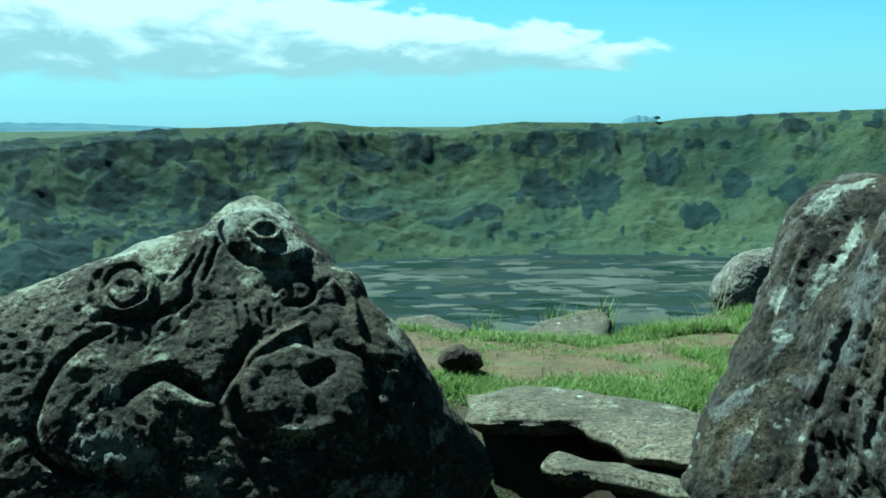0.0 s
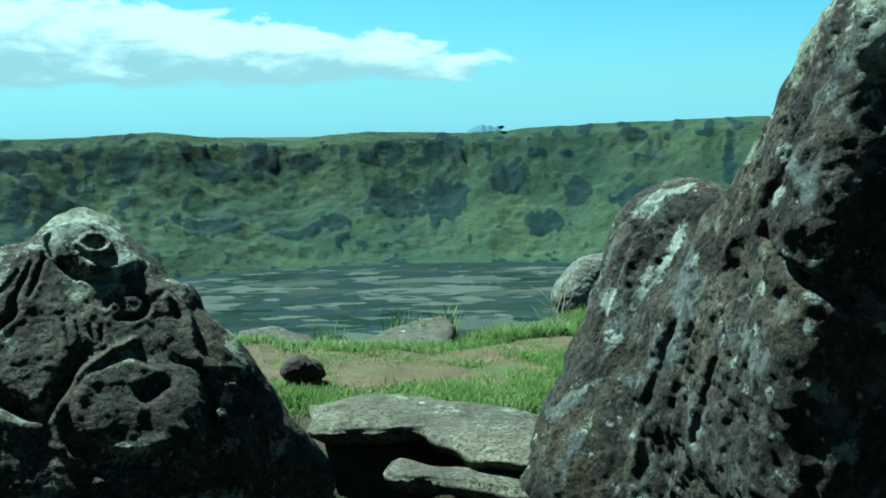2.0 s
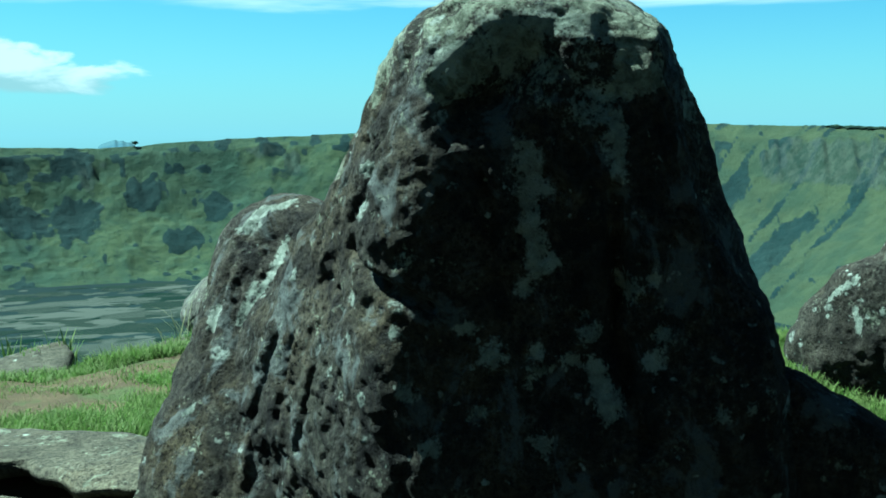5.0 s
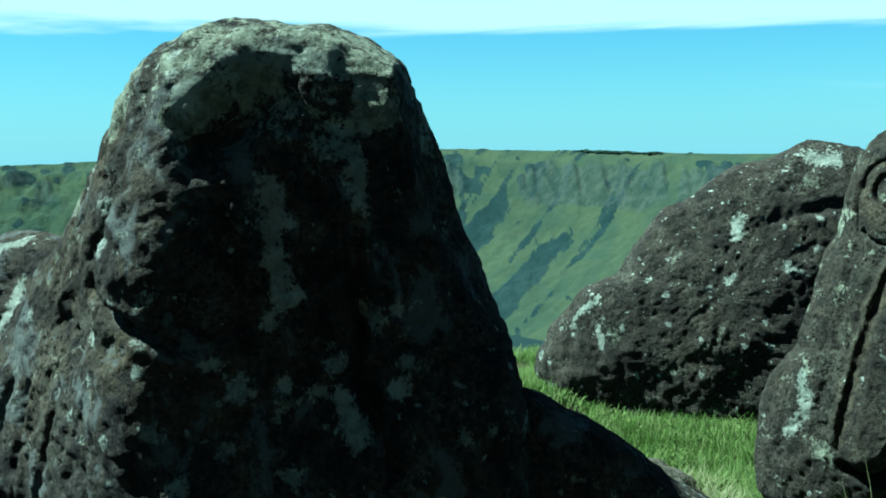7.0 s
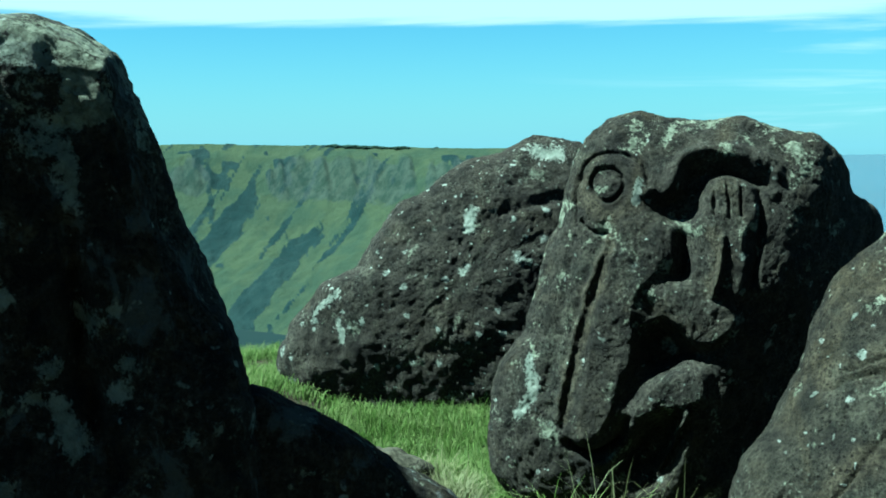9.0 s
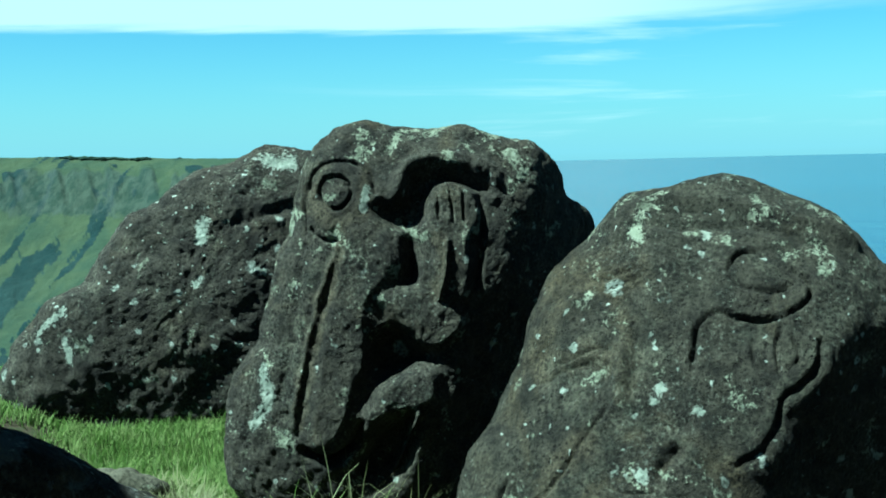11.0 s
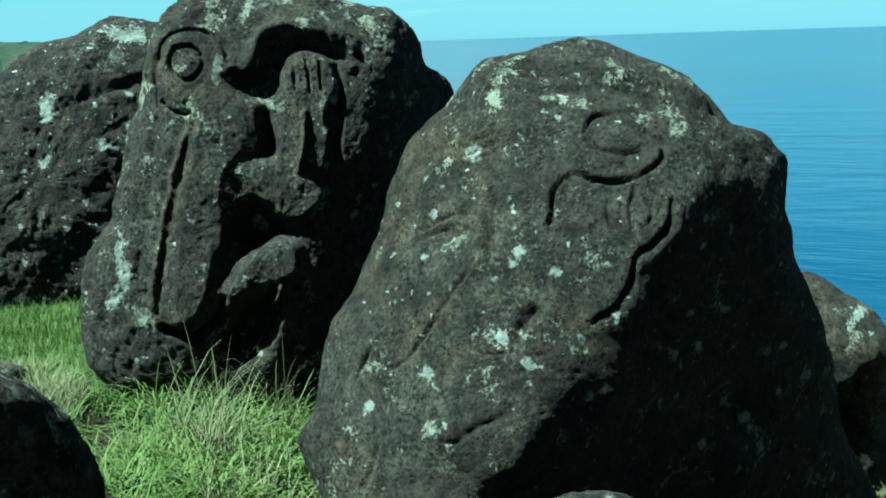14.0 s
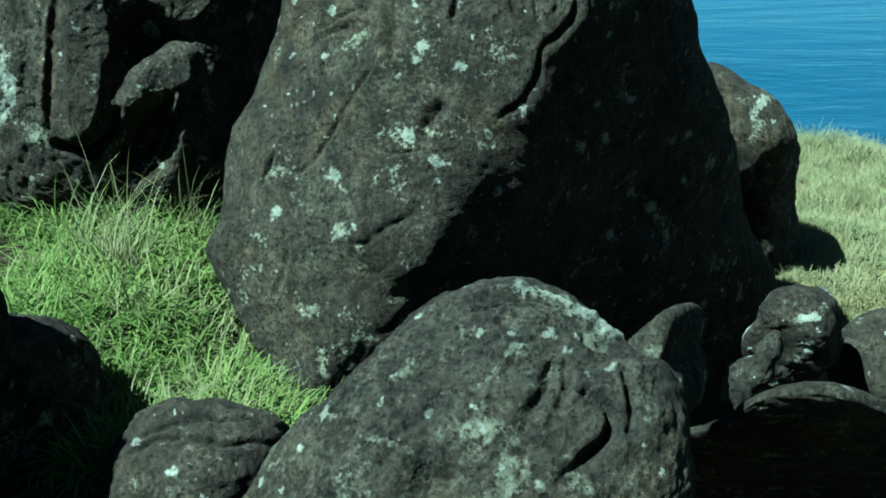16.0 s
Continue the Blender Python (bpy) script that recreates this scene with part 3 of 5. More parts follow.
def terrain():
    az = np.concatenate([np.arange(-180, -30, 2.0), np.arange(-30, 100, 0.13), np.arange(100, 180.1, 2.0)])
    sea_side = (az > 75) | (az < -80)
    edge = np.interp(az, [-180, -80, -60, 62, 80, 95, 110, 180], [9, 9, 6.9, 6.9, 8.0, 9.2, 9.0, 9.0])
    foot, rim = shore(az)
    sin, cos = np.sin(np.radians(az)), np.cos(np.radians(az))
    rows, heights = [], []
    for f in np.linspace(0, 1, 90):
        r = 0.35 * (edge / 0.35) ** f if f else -0.03 + 0 * edge
        rows.append(r), heights.append(ground_z(r * sin, r * cos))
    lip = heights[-1]
    for f in np.linspace(0, 1, 24)[1:]:
        inner = edge * (300.0 / edge) ** f
        outer = edge * (130.0 / edge) ** f
        r = np.where(sea_side, outer, inner)
        drop = np.where(sea_side, lip - 0.75 * (r - edge), lip - 0.62 * (r - edge))
        rows.append(r), heights.append(np.maximum(drop, np.where(sea_side, -60.0, LAKE_Z - 4)))
    for f in np.linspace(0, 1, 4)[1:]:
        r = 300.0 + (foot - 8 - 300.0) * f
        rows.append(r), heights.append(np.where(sea_side, -60.0, LAKE_Z - 4) + 0 * r)
    for s in np.linspace(0, 1, 150):
        rows.append(foot + (rim - foot) * s), heights.append(np.where(sea_side, -60.0, wall_z(az, np.full_like(az, s))))
    crest = heights[-1]
    for f in np.linspace(0, 1, 10)[1:]:
        r = rim + (4900 - rim) * f**2
        rows.append(r), heights.append(np.where(sea_side, -60.0, np.maximum(crest - 0.10 * (r - rim), -70)))
    r, z = np.array(rows), np.array(heights)
    verts = np.stack([r * sin, r * cos, z], -1).reshape(-1, 3)
    faces = grid_faces(len(rows), len(az))
    mid = np.arange(len(rows) - 1)[:, None] + np.zeros((1, len(az) - 1), int)
    x, y = verts.reshape(len(rows), -1, 3)[:-1, :-1, 0], verts.reshape(len(rows), -1, 3)[:-1, :-1, 1]
    bare = ((x - 0.55) / 1.6) ** 2 + ((y - 4.35) / 0.62) ** 2 < 1
    straw = (x > 4.9 + 0.5 * np.sin(3 * y) + 0.25 * bumps(np.stack([x, y, 0 * x], -1), 0.3, 14)) & (y < 0.2)
    slots = np.where(mid < 89, np.where(bare, 1, np.where(straw, 3, 0)), np.where(mid < 100, np.where(straw, 3, 0), 2))
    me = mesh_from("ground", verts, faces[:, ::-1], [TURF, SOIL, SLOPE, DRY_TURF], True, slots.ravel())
    first = len(rows) - 9 - 150
    for key, rule in (("scrub", thicket), ("crag", crags), ("sere", lambda g, s: np.clip((g - 24) / 18, 0, 1))):
        values = np.zeros(r.shape)
        for k, s in enumerate(np.linspace(0, 1, 150)):
            values[first + k] = rule(az, np.full_like(az, s))
        values[first + 150:] = 0.4 * (key == "sere")
        me.attributes.new(key, "FLOAT", "POINT").data.foreach_set("value", values.ravel().astype(np.float32))
    return tagged(new("ground", me),
                  "grassy crater rim and far green crater walls", "ground", kind="structure")


def disc(name, centre, radius, mat, label, start=0.0, stop=360.0, inner=0.0):
    a = np.radians(np.linspace(start, stop, 181))
    r = np.linspace(inner, radius, 24)
    verts = np.stack([centre[0] + r[:, None] * np.sin(a), centre[1] + r[:, None] * np.cos(a), np.full((24, 181), centre[2])], -1).reshape(-1, 3)
    return tagged(new(name, mesh_from(name, verts, grid_faces(24, 181)[:, ::-1], [mat])), label, "water", kind="structure")


terrain()
CENTRE = (830 * math.sin(radians(12)), 830 * math.cos(radians(12)))
disc("lake_water", (*CENTRE, LAKE_Z), 600, LAKE, "dark crater lake covered with floating reed mats")
disc("sea_water", (0, 0, SEA_Z), 4950, SEA, "calm deep blue open sea reaching the horizon", 66, 290, 70)


def reed_mats():
    rng = np.random.default_rng(4)
    verts, faces = [], []
    for k in range(900):
        az, q = radians(rng.uniform(-16, 26)), rng.random()
        r = 780 + 640 * q
        x, y = r * math.sin(az), r * math.cos(az)
        if math.hypot(x - CENTRE[0], y - CENTRE[1]) > 575:
            continue
        size = rng.uniform(4, 13) * (1 + 1.6 * (rng.random() > 0.86))
        a = np.linspace(0, 2 * np.pi, 15)[:-1]
        ring = size * (1 + 0.35 * np.sin(2 * a + rng.uniform(0, 6)) + 0.22 * np.sin(5 * a + rng.uniform(0, 6)) + rng.normal(0, 0.1, 14))
        start = len(verts)
        wide, z = rng.uniform(1.0, 2.4), LAKE_Z + 0.25 + 0.1 * rng.random()
        verts += [(x + wide * g * math.cos(b), y + g * math.sin(b), z) for g, b in zip(ring, a)]
        verts += [(x + 1.05 * wide * g * math.cos(b), y + 1.05 * g * math.sin(b), LAKE_Z - 0.1) for g, b in zip(ring, a)]
        faces.append(tuple(range(start, start + 14)))
        faces += [(start + i, start + 14 + i, start + 14 + (i + 1) % 14, start + (i + 1) % 14) for i in range(14)]
    ob = new("reed_mats", mesh_from("reed_mats", verts, faces, [REED], False))
    return tagged(ob, "floating mats of pale and green reeds on the lake", "reeds", kind="stuff")


reed_mats()


def ball():
    bm = bmesh.new()
    bmesh.ops.create_icosphere(bm, subdivisions=1, radius=1.0)
    bm.verts.index_update()
    v = np.array([p.co[:] for p in bm.verts])
    f = np.array([[p.index for p in q.verts] for q in bm.faces])
    bm.free()
    return v, f


def rim_wood():
    """A strip of wood on the rim."""
    rng = np.random.default_rng(9)
    v, f = ball()
    verts, faces, start = [], [], 0
    for k in range(160):
        az, s = rng.uniform(45.3, 49.5), rng.uniform(0.985, 1.0)
        at = np.array([az]), np.array([s])
        foot, rim = shore(at[0])
        r = foot + (rim - foot) * s
        p = np.array([[r[0] * math.sin(radians(az)), r[0] * math.cos(radians(az)), 0.0]])
        size = rng.uniform(1.5, 4.0)
        lump = v * np.array([size * rng.uniform(0.9, 1.7), size * rng.uniform(0.9, 1.7), size * rng.uniform(0.18, 0.3)]) * (1 + 0.22 * rng.normal(size=(len(v), 1)))
        verts.append(lump + np.array([p[0, 0], p[0, 1], wall_z(*at)[0] + 0.1 * size])), faces.append(f + start)
        start += len(v)
    ob = new("rim_wood", mesh_from("rim_wood", np.concatenate(verts), np.concatenate(faces), [BUSH], True))
    return tagged(ob, "strip of dark wood on the far crater rim", "wood", kind="stuff")


rim_wood()


def far_hills():
    """Low hills beyond the crater, with the haze painted into their blue base colour."""
    m, n = material("haze_tinted_hill")
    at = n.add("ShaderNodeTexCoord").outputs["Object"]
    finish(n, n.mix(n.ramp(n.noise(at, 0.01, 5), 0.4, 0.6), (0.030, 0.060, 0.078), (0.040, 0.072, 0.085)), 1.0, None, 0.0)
    for low, high, el, peak in ((9.1, 10.9, -0.60, 0.34), (-34.0, -12.0, -0.95, 0.42)):
        az = np.radians(np.linspace(low, high, 60))
        rows = []
        for f in np.linspace(0, 1, 12):
            r = 3900 + 700 * f
            crown = np.sin(np.pi * np.linspace(0, 1, 60)) ** 0.7 * (1 + 0.12 * bumps(np.stack([az * 400, 0 * az, 0 * az], 1), 1.3, 3))
            z = r * np.tan(np.radians(el - 0.6 + (0.6 + peak * crown) * math.sin(math.pi / 2 * f)))
            rows.append(np.stack([r * np.sin(az), r * np.cos(az), z + EYE], 1))
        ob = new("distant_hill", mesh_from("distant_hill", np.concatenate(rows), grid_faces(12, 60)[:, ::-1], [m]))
        tagged(ob, "far hill beyond the crater rim, coloured with the blue of haze", "hill", kind="structure")


far_hills()


def rim_tree(az, tall):
    """A small tree on the far rim: a forked trunk and a crown of many leaf clumps."""
    rng = np.random.default_rng(12)
    at = np.array([az]), np.array([1.0])
    r, z = shore(at[0])[1][0], wall_z(*at)[0]
    tree = tagged(new("tree"), "small dark tree standing alone on the crater rim", "tree")
    tree.location = (r * math.sin(radians(az)), r * math.cos(radians(az)), z - 0.5)
    bm = bmesh.new()
    for lean, turn, low, high in ((0.0, 0.0, 0.0, 0.5), (0.5, 0.6, 0.4, 0.85), (-0.45, 2.4, 0.4, 0.8), (0.3, 4.2, 0.45, 0.8)):
        way = Vector((math.sin(lean) * math.cos(turn), math.sin(lean) * math.sin(turn), math.cos(lean)))
        m = Matrix.Translation(way * tall * (low + high) / 2 * (1 if low == 0 else 0.95)) @ way.to_track_quat("Z", "Y").to_matrix().to_4x4()
        bmesh.ops.create_cone(bm, cap_ends=True, segments=7, radius1=0.045 * tall * (1.2 - low), radius2=0.02 * tall, depth=tall * (high - low), matrix=m)
    me = bpy.data.meshes.new("trunk")
    bm.to_mesh(me), bm.free()
    me.materials.append(STONE_BROWN)
    new("trunk", me).parent = tree
    v, f = ball()
    verts, faces = [], []
    for k in range(70):
        d = rng.normal(size=3)
        d = d / np.linalg.norm(d) * rng.uniform(0.3, 1.0) * np.array([0.62, 0.62, 0.34]) * tall
        verts.append(v * tall * rng.uniform(0.06, 0.13) * (1 + 0.25 * rng.normal(size=(len(v), 1))) + d + np.array([0, 0, 0.72 * tall]))
        faces.append(f + k * len(v))
    new("crown", mesh_from("crown", np.concatenate(verts), np.concatenate(faces), [BUSH])).parent = tree


rim_tree(10.85, 8.0)


# ---- boulders ----
stone("carved_boulder", STONE_RELIEF, [lobe((-0.5, 3.12, 1.05), (0.02, -0.86, 0.5), 0.23, 0.6, [
    (-1.34, -0.38), (-1.17, -0.134), (-0.915, 0.00154), (-0.736, 0.0582), (-0.598, 0.122), (-0.443, 0.194), (-0.281, 0.261), (-0.177, 0.287),
    (-0.123, 0.355), (-0.0483, 0.393), (0.0341, 0.36), (0.0959, 0.293), (0.161, 0.232), (0.206, 0.162), (0.266, 0.141), (0.292, 0.0576),
    (0.359, -0.0104), (0.449, -0.118), (0.518, -0.226), (0.632, -0.32), (0.655, -0.408), (0.606, -0.502), (0.582, -0.63), (0.368, -0.756),
    (-0.196, -0.817), (-0.617, -0.813), (-1.19, -0.739)], [
    cut("raise", 0.023, 0.021, [(-0.112, 0.24), (-0.076, 0.298), (0.019, 0.292), (0.085, 0.214), (0.126, 0.145), (0.059, 0.095), (-0.05, 0.121)]),
    cut("raise", 0.0253, 0.021, [(-0.526, -0.25), (-0.449, -0.159), (-0.359, -0.175), (-0.288, -0.297), (-0.211, -0.357), (-0.246, -0.444), (-0.342, -0.479), (-0.458, -0.457), (-0.526, -0.369)]),
    cut("raise", 0.0287, 0.021, [(-0.032, -0.208), (0.069, -0.131), (0.189, -0.148), (0.279, -0.211), (0.296, -0.332), (0.225, -0.405), (0.08, -0.404), (-0.025, -0.329)]),
    cut("raise", 0.0172, 0.014, [(-0.443, -0.017), (-0.459, 0.065), (-0.403, 0.111), (-0.31, 0.097), (-0.26, 0.047), (-0.283, -0.034), (-0.354, -0.073)]),
    cut("groove", 0.0138, 0.014, [(-0.416, 0.016), (-0.413, 0.065), (-0.379, 0.098), (-0.332, 0.089), (-0.302, 0.048), (-0.298, -0.001), (-0.328, -0.037), (-0.373, -0.036), (-0.416, 0.016)]),
    cut("groove", 0.023, 0.021, [(-0.372, 0.035), (-0.341, 0.028)]),
    cut("ridge", 0.0172, 0.0175, [(-0.439, -0.049), (-0.461, 0.016), (-0.452, 0.073), (-0.403, 0.111), (-0.326, 0.106), (-0.261, 0.064)]),
    cut("groove", 0.023, 0.021, [(-0.423, -0.057), (-0.325, -0.065), (-0.236, -0.05), (-0.18, -0.002), (-0.176, 0.047)]),
    cut("groove", 0.023, 0.021, [(-0.382, -0.097), (-0.453, -0.128), (-0.504, -0.189), (-0.539, -0.265), (-0.556, -0.355), (-0.517, -0.442), (-0.412, -0.486), (-0.313, -0.487), (-0.246, -0.444), (-0.224, -0.372)]),
    cut("groove", 0.0403, 0.0315, [(-0.319, -0.282), (-0.279, -0.237), (-0.223, -0.207), (-0.161, -0.253), (-0.115, -0.284), (-0.073, -0.254), (-0.033, -0.177), (-0.007, -0.115)]),
    cut("ridge", 0.023, 0.021, [(0.112, -0.084), (0.039, -0.139), (-0.032, -0.193), (-0.065, -0.269), (-0.052, -0.359), (-0.006, -0.403)]),
    cut("groove", 0.0287, 0.0245, [(-0.005, -0.418), (0.081, -0.418), (0.195, -0.39), (0.238, -0.369)]),
    cut("ridge", 0.0172, 0.0154, [(-0.039, 0.197), (-0.025, 0.223), (0.006, 0.228), (0.038, 0.205), (0.032, 0.171), (-0.006, 0.163), (-0.039, 0.197)]),
    cut("groove", 0.0207, 0.0175, [(-0.119, 0.232), (-0.099, 0.163), (-0.05, 0.113), (0.028, 0.095), (0.104, 0.12), (0.133, 0.162)]),
    cut("groove", 0.0161, 0.0112, [(-0.19, 0.13), (-0.229, 0.047)]),
    cut("groove", 0.0161, 0.0112, [(-0.157, 0.147), (-0.19, 0.031)]),
    cut("groove", 0.0161, 0.0112, [(-0.122, 0.163), (-0.15, 0.047)]),
    cut("groove", 0.0103, 0.0084, [(-0.057, -0.019), (-0.037, -0.107)]),
    cut("groove", 0.0103, 0.0084, [(-0.027, -0.027), (-0.005, -0.102)]),
    cut("groove", 0.0103, 0.0084, [(0.004, -0.035), (0.025, -0.096)]),
    cut("groove", 0.0103, 0.0084, [(0.034, -0.036), (0.04, -0.087)]),
    cut("groove", 0.0184, 0.0154, [(0.046, 0.029), (0.067, 0.07), (0.121, 0.07), (0.153, 0.029), (0.132, -0.012), (0.079, -0.012)]),
    cut("groove", 0.0345, 0.035, [(0.147, -0.24), (0.198, -0.202)]),
    cut("groove", 0.0207, 0.0175, [(0.218, -0.132), (0.278, -0.148), (0.309, -0.211), (0.325, -0.302), (0.369, -0.362)]),
    cut("ridge", 0.0207, 0.021, [(0.198, 0.061), (0.245, 0.012), (0.262, -0.069), (0.27, -0.117)]),
    cut("groove", 0.023, 0.021, [(0.294, -0.18), (0.368, -0.157), (0.428, -0.181), (0.398, -0.257)])], seed=1, rough=0.45, fine=0.85, around=620, rings=260, facets=[(0.332, -0.119, 0.95, -0.3, 0.5)],
    lichen=[(0.06, [(-0.10, 0.22), (-0.05, 0.28), (0.02, 0.27)]), (0.04, [(0.07, 0.15)]), (0.06, [(-0.38, -0.40), (-0.28, -0.44)]), (0.03, [(-0.35, -0.27)]), (0.04, [(-0.3, 0.22), (-0.42, 0.17)])],
    ochre=[(0.03, [(0.107, -0.108), (-0.015, -0.185), (-0.075, -0.276), (-0.06, -0.394), (-0.009, -0.423)]), (0.05, [(0.214, 0.076), (0.276, -0.006), (0.278, -0.087), (0.353, -0.182)])])], "dark basalt boulder carved all over with curling bird-man reliefs")

stone("carved_boulder", STONE_CRUST, [lobe((1.35, 1.98, 1.35), (-0.62, -0.78, -0.13), 0.22, 0.85, [
    (-0.95, -0.72), (-0.96, -0.45), (-0.87, -0.31), (-0.75, -0.15), (-0.64, 0.0), (-0.54, 0.137), (-0.45, 0.249), (-0.41, 0.322), (-0.37, 0.394), (-0.335, 0.465),
    (-0.292, 0.512), (-0.225, 0.556), (-0.152, 0.596), (-0.0898, 0.613), (0.0157, 0.605), (0.116, 0.605), (0.195, 0.569), (0.277, 0.537), (0.317, 0.436),
    (0.353, 0.334), (0.394, 0.171), (0.45, 0.0252), (0.495, -0.0954), (0.526, -0.263), (0.56, -0.36), (0.60, -0.6), (0.64, -1.0), (0.6, -1.6), (0.3, -2.0),
    (0.1, -1.5), (-0.553, -1.2)], [
    cut("raise", 0.045, 0.085, [(-0.272, 0.342), (-0.209, 0.363), (-0.143, 0.352), (-0.1, 0.313), (-0.072, 0.201), (-0.111, 0.086), (-0.193, 0.033), (-0.286, 0.029), (-0.36, 0.05), (-0.378, 0.121), (-0.33, 0.235)]),
    cut("groove", 0.05, 0.026, [(-0.40, 0.062), (-0.344, 0.026), (-0.253, -0.004), (-0.197, -0.03)]),
    cut("raise", 0.045, 0.09, [(-0.381, -0.013), (-0.31, 0.0), (-0.232, -0.042), (-0.177, -0.104), (-0.148, -0.226), (-0.10, -0.36), (-0.10, -0.6), (-0.43, -0.6), (-0.466, -0.279), (-0.437, -0.13)]),
    cut("sink", 0.07, 0.05, [(0.039, 0.518), (-0.049, 0.487), (-0.118, 0.412), (-0.175, 0.369), (-0.122, 0.335), (-0.032, 0.368), (0.037, 0.443)]),
    cut("ridge", 0.022, 0.022, [(-0.079, 0.302), (-0.043, 0.223), (-0.038, 0.132), (-0.049, 0.051)]),
    cut("ridge", 0.02, 0.02, [(0.057, 0.389), (0.06, 0.312), (0.081, 0.245), (0.108, 0.212)]),
    cut("ridge", 0.012, 0.022, [(0.264, 0.409), (0.302, 0.355), (0.316, 0.289), (0.285, 0.211)]),
    cut("ridge", 0.015, 0.025, [(0.356, 0.222), (0.367, 0.121), (0.373, -0.077)]),
    cut("raise", 0.02, 0.03, [(0.101, 0.4), (0.188, 0.377), (0.213, 0.245), (0.152, 0.211), (0.109, 0.29)]),
    cut("groove", 0.045, 0.04, [(0.185, 0.2), (0.2, 0.063), (0.192, -0.078), (0.213, -0.198), (0.246, -0.296)]),
    cut("groove", 0.012, 0.02, [(-0.222, 0.521), (-0.274, 0.391), (-0.342, 0.224), (-0.395, 0.121)]),
    cut("groove", 0.014, 0.018, [(-0.50, -0.204), (-0.53, -0.299), (-0.56, -0.437)]),
    cut("groove", 0.014, 0.018, [(-0.58, -0.147), (-0.62, -0.254), (-0.65, -0.392)]),
    cut("groove", 0.012, 0.016, [(-0.66, -0.20), (-0.71, -0.32), (-0.74, -0.45)])], seed=2, rough=0.8, fine=1.3, square=3.4, around=620, rings=280,
    hollow=[(0.145, 0.136, 0.33, 0.4, 0.05)], facets=[(-0.25, 0.111, -1, 0.1, 0.75)],
    lichen=[(0.035, [(0.12, 0.39), (0.175, 0.36), (0.19, 0.27)]), (0.022, [(-0.345, 0.245)]), (0.03, [(-0.16, 0.46), (-0.12, 0.50)]), (0.035, [(-0.05, 0.53), (0.05, 0.545), (0.15, 0.53)]), (0.03, [(0.17, -0.25), (0.14, -0.16)]), (0.018, [(-0.371, -0.033)]), (0.02, [(-0.258, -0.08)]), (0.022, [(-0.188, -0.313)]), (0.03, [(0.0, 0.30), (0.005, 0.17), (0.03, 0.05)]),
            *((0.018 + 0.006 * (k % 4), [at]) for k, at in enumerate([(0.113, -0.043), (0.024, -0.127), (0.137, -0.08), (0.216, 0.017), (0.263, 0.031), (-0.235, -0.202), (0, 0.004), (0.174, -0.229), (0.059, 0.063), (0.099, -0.138), (0.265, -0.137), (0.283, -0.077), (0.041, 0.223), (0.396, -0.233), (0.036, -0.311), (-0.074, -0.139), (0.442, -0.22), (-0.118, -0.079)]))],
    ochre=[(0.07, [(-0.43, 0.171), (-0.50, 0.022), (-0.54, -0.145), (-0.62, -0.3)]), (0.06, [(-0.24, 0.3), (-0.2, 0.25)])]), lobe((1.35, 1.98, 1.35), (-0.62, -0.78, -0.13), 0.12, 0.22, [
    (0.25, -0.35), (0.45, -0.2), (0.56, -0.2), (0.62, -0.245), (0.69, -0.285), (0.775, -0.345), (0.88, -0.425), (0.985, -0.51), (1.159, -0.919), (1.267, -0.964), (1.356, -1.033), (1.411, -1.124), (1.411, -1.197), (1.48, -1.284), (1.40, -1.34),
    (1.18, -1.75), (0.492, -2.09), (0.2, -1.5)], seed=22, rough=0.6, square=3.0, facets=[(0.8, -0.6, 0.95, -0.3, 0.3)]), lobe((1.05, 2.85, 1.15), (-0.62, -0.66, 0.42), 0.16, 0.3, [
    (-0.366, -0.705), (-0.294, -0.511), (-0.296, -0.399), (-0.248, -0.252), (-0.227, -0.09), (-0.212, 0.068), (-0.202, 0.231),
    (-0.146, 0.321), (-0.052, 0.365), (0.034, 0.349), (0.224, 0.271), (0.433, 0.008), (0.618, -0.423), (0.493, -0.667), (-0.053, -0.783)], [
    cut("sink", 0.028, 0.035, [(-0.035, 0.242), (0.066, 0.211), (0.132, 0.032), (0.137, -0.122), (0.083, -0.242), (-0.03, -0.237), (-0.082, -0.105), (-0.067, 0.086)]),
    cut("ridge", 0.02, 0.03, [(0.129, 0.17), (0.151, -0.04), (0.127, -0.212), (0.066, -0.34), (0.058, -0.464)]),
    cut("groove", 0.010, 0.02, [(-0.05, 0.265), (-0.102, 0.122), (-0.12, -0.068), (-0.129, -0.191)])], seed=3, rough=0.5, fine=0.9, square=2.6,
    lichen=[(0.02, [(0.02, 0.303), (-0.049, 0.27), (-0.1, 0.21)]), (0.018, [(0.041, 0.198), (0.012, 0.075), (-0.034, -0.041)]), (0.018, [(-0.001, -0.078), (-0.011, -0.148)]),
            (0.015, [(-0.027, 0.057), (-0.046, -0.055)]), (0.017, [(-0.138, -0.31), (-0.115, -0.294)]), (0.015, [(0.179, 0.011), (0.161, -0.104)]), (0.017, [(-0.116, -0.012), (-0.124, -0.068)])],
    ochre=[(0.05, [(0.142, 0.144), (0.122, -0.03), (0.107, -0.215), (0.056, -0.367), (0.044, -0.47)]), (0.05, [(0.248, -0.138), (0.218, -0.334), (0.206, -0.521)])])], "tall dark basalt boulder with lichen-crusted crown and worn carvings")

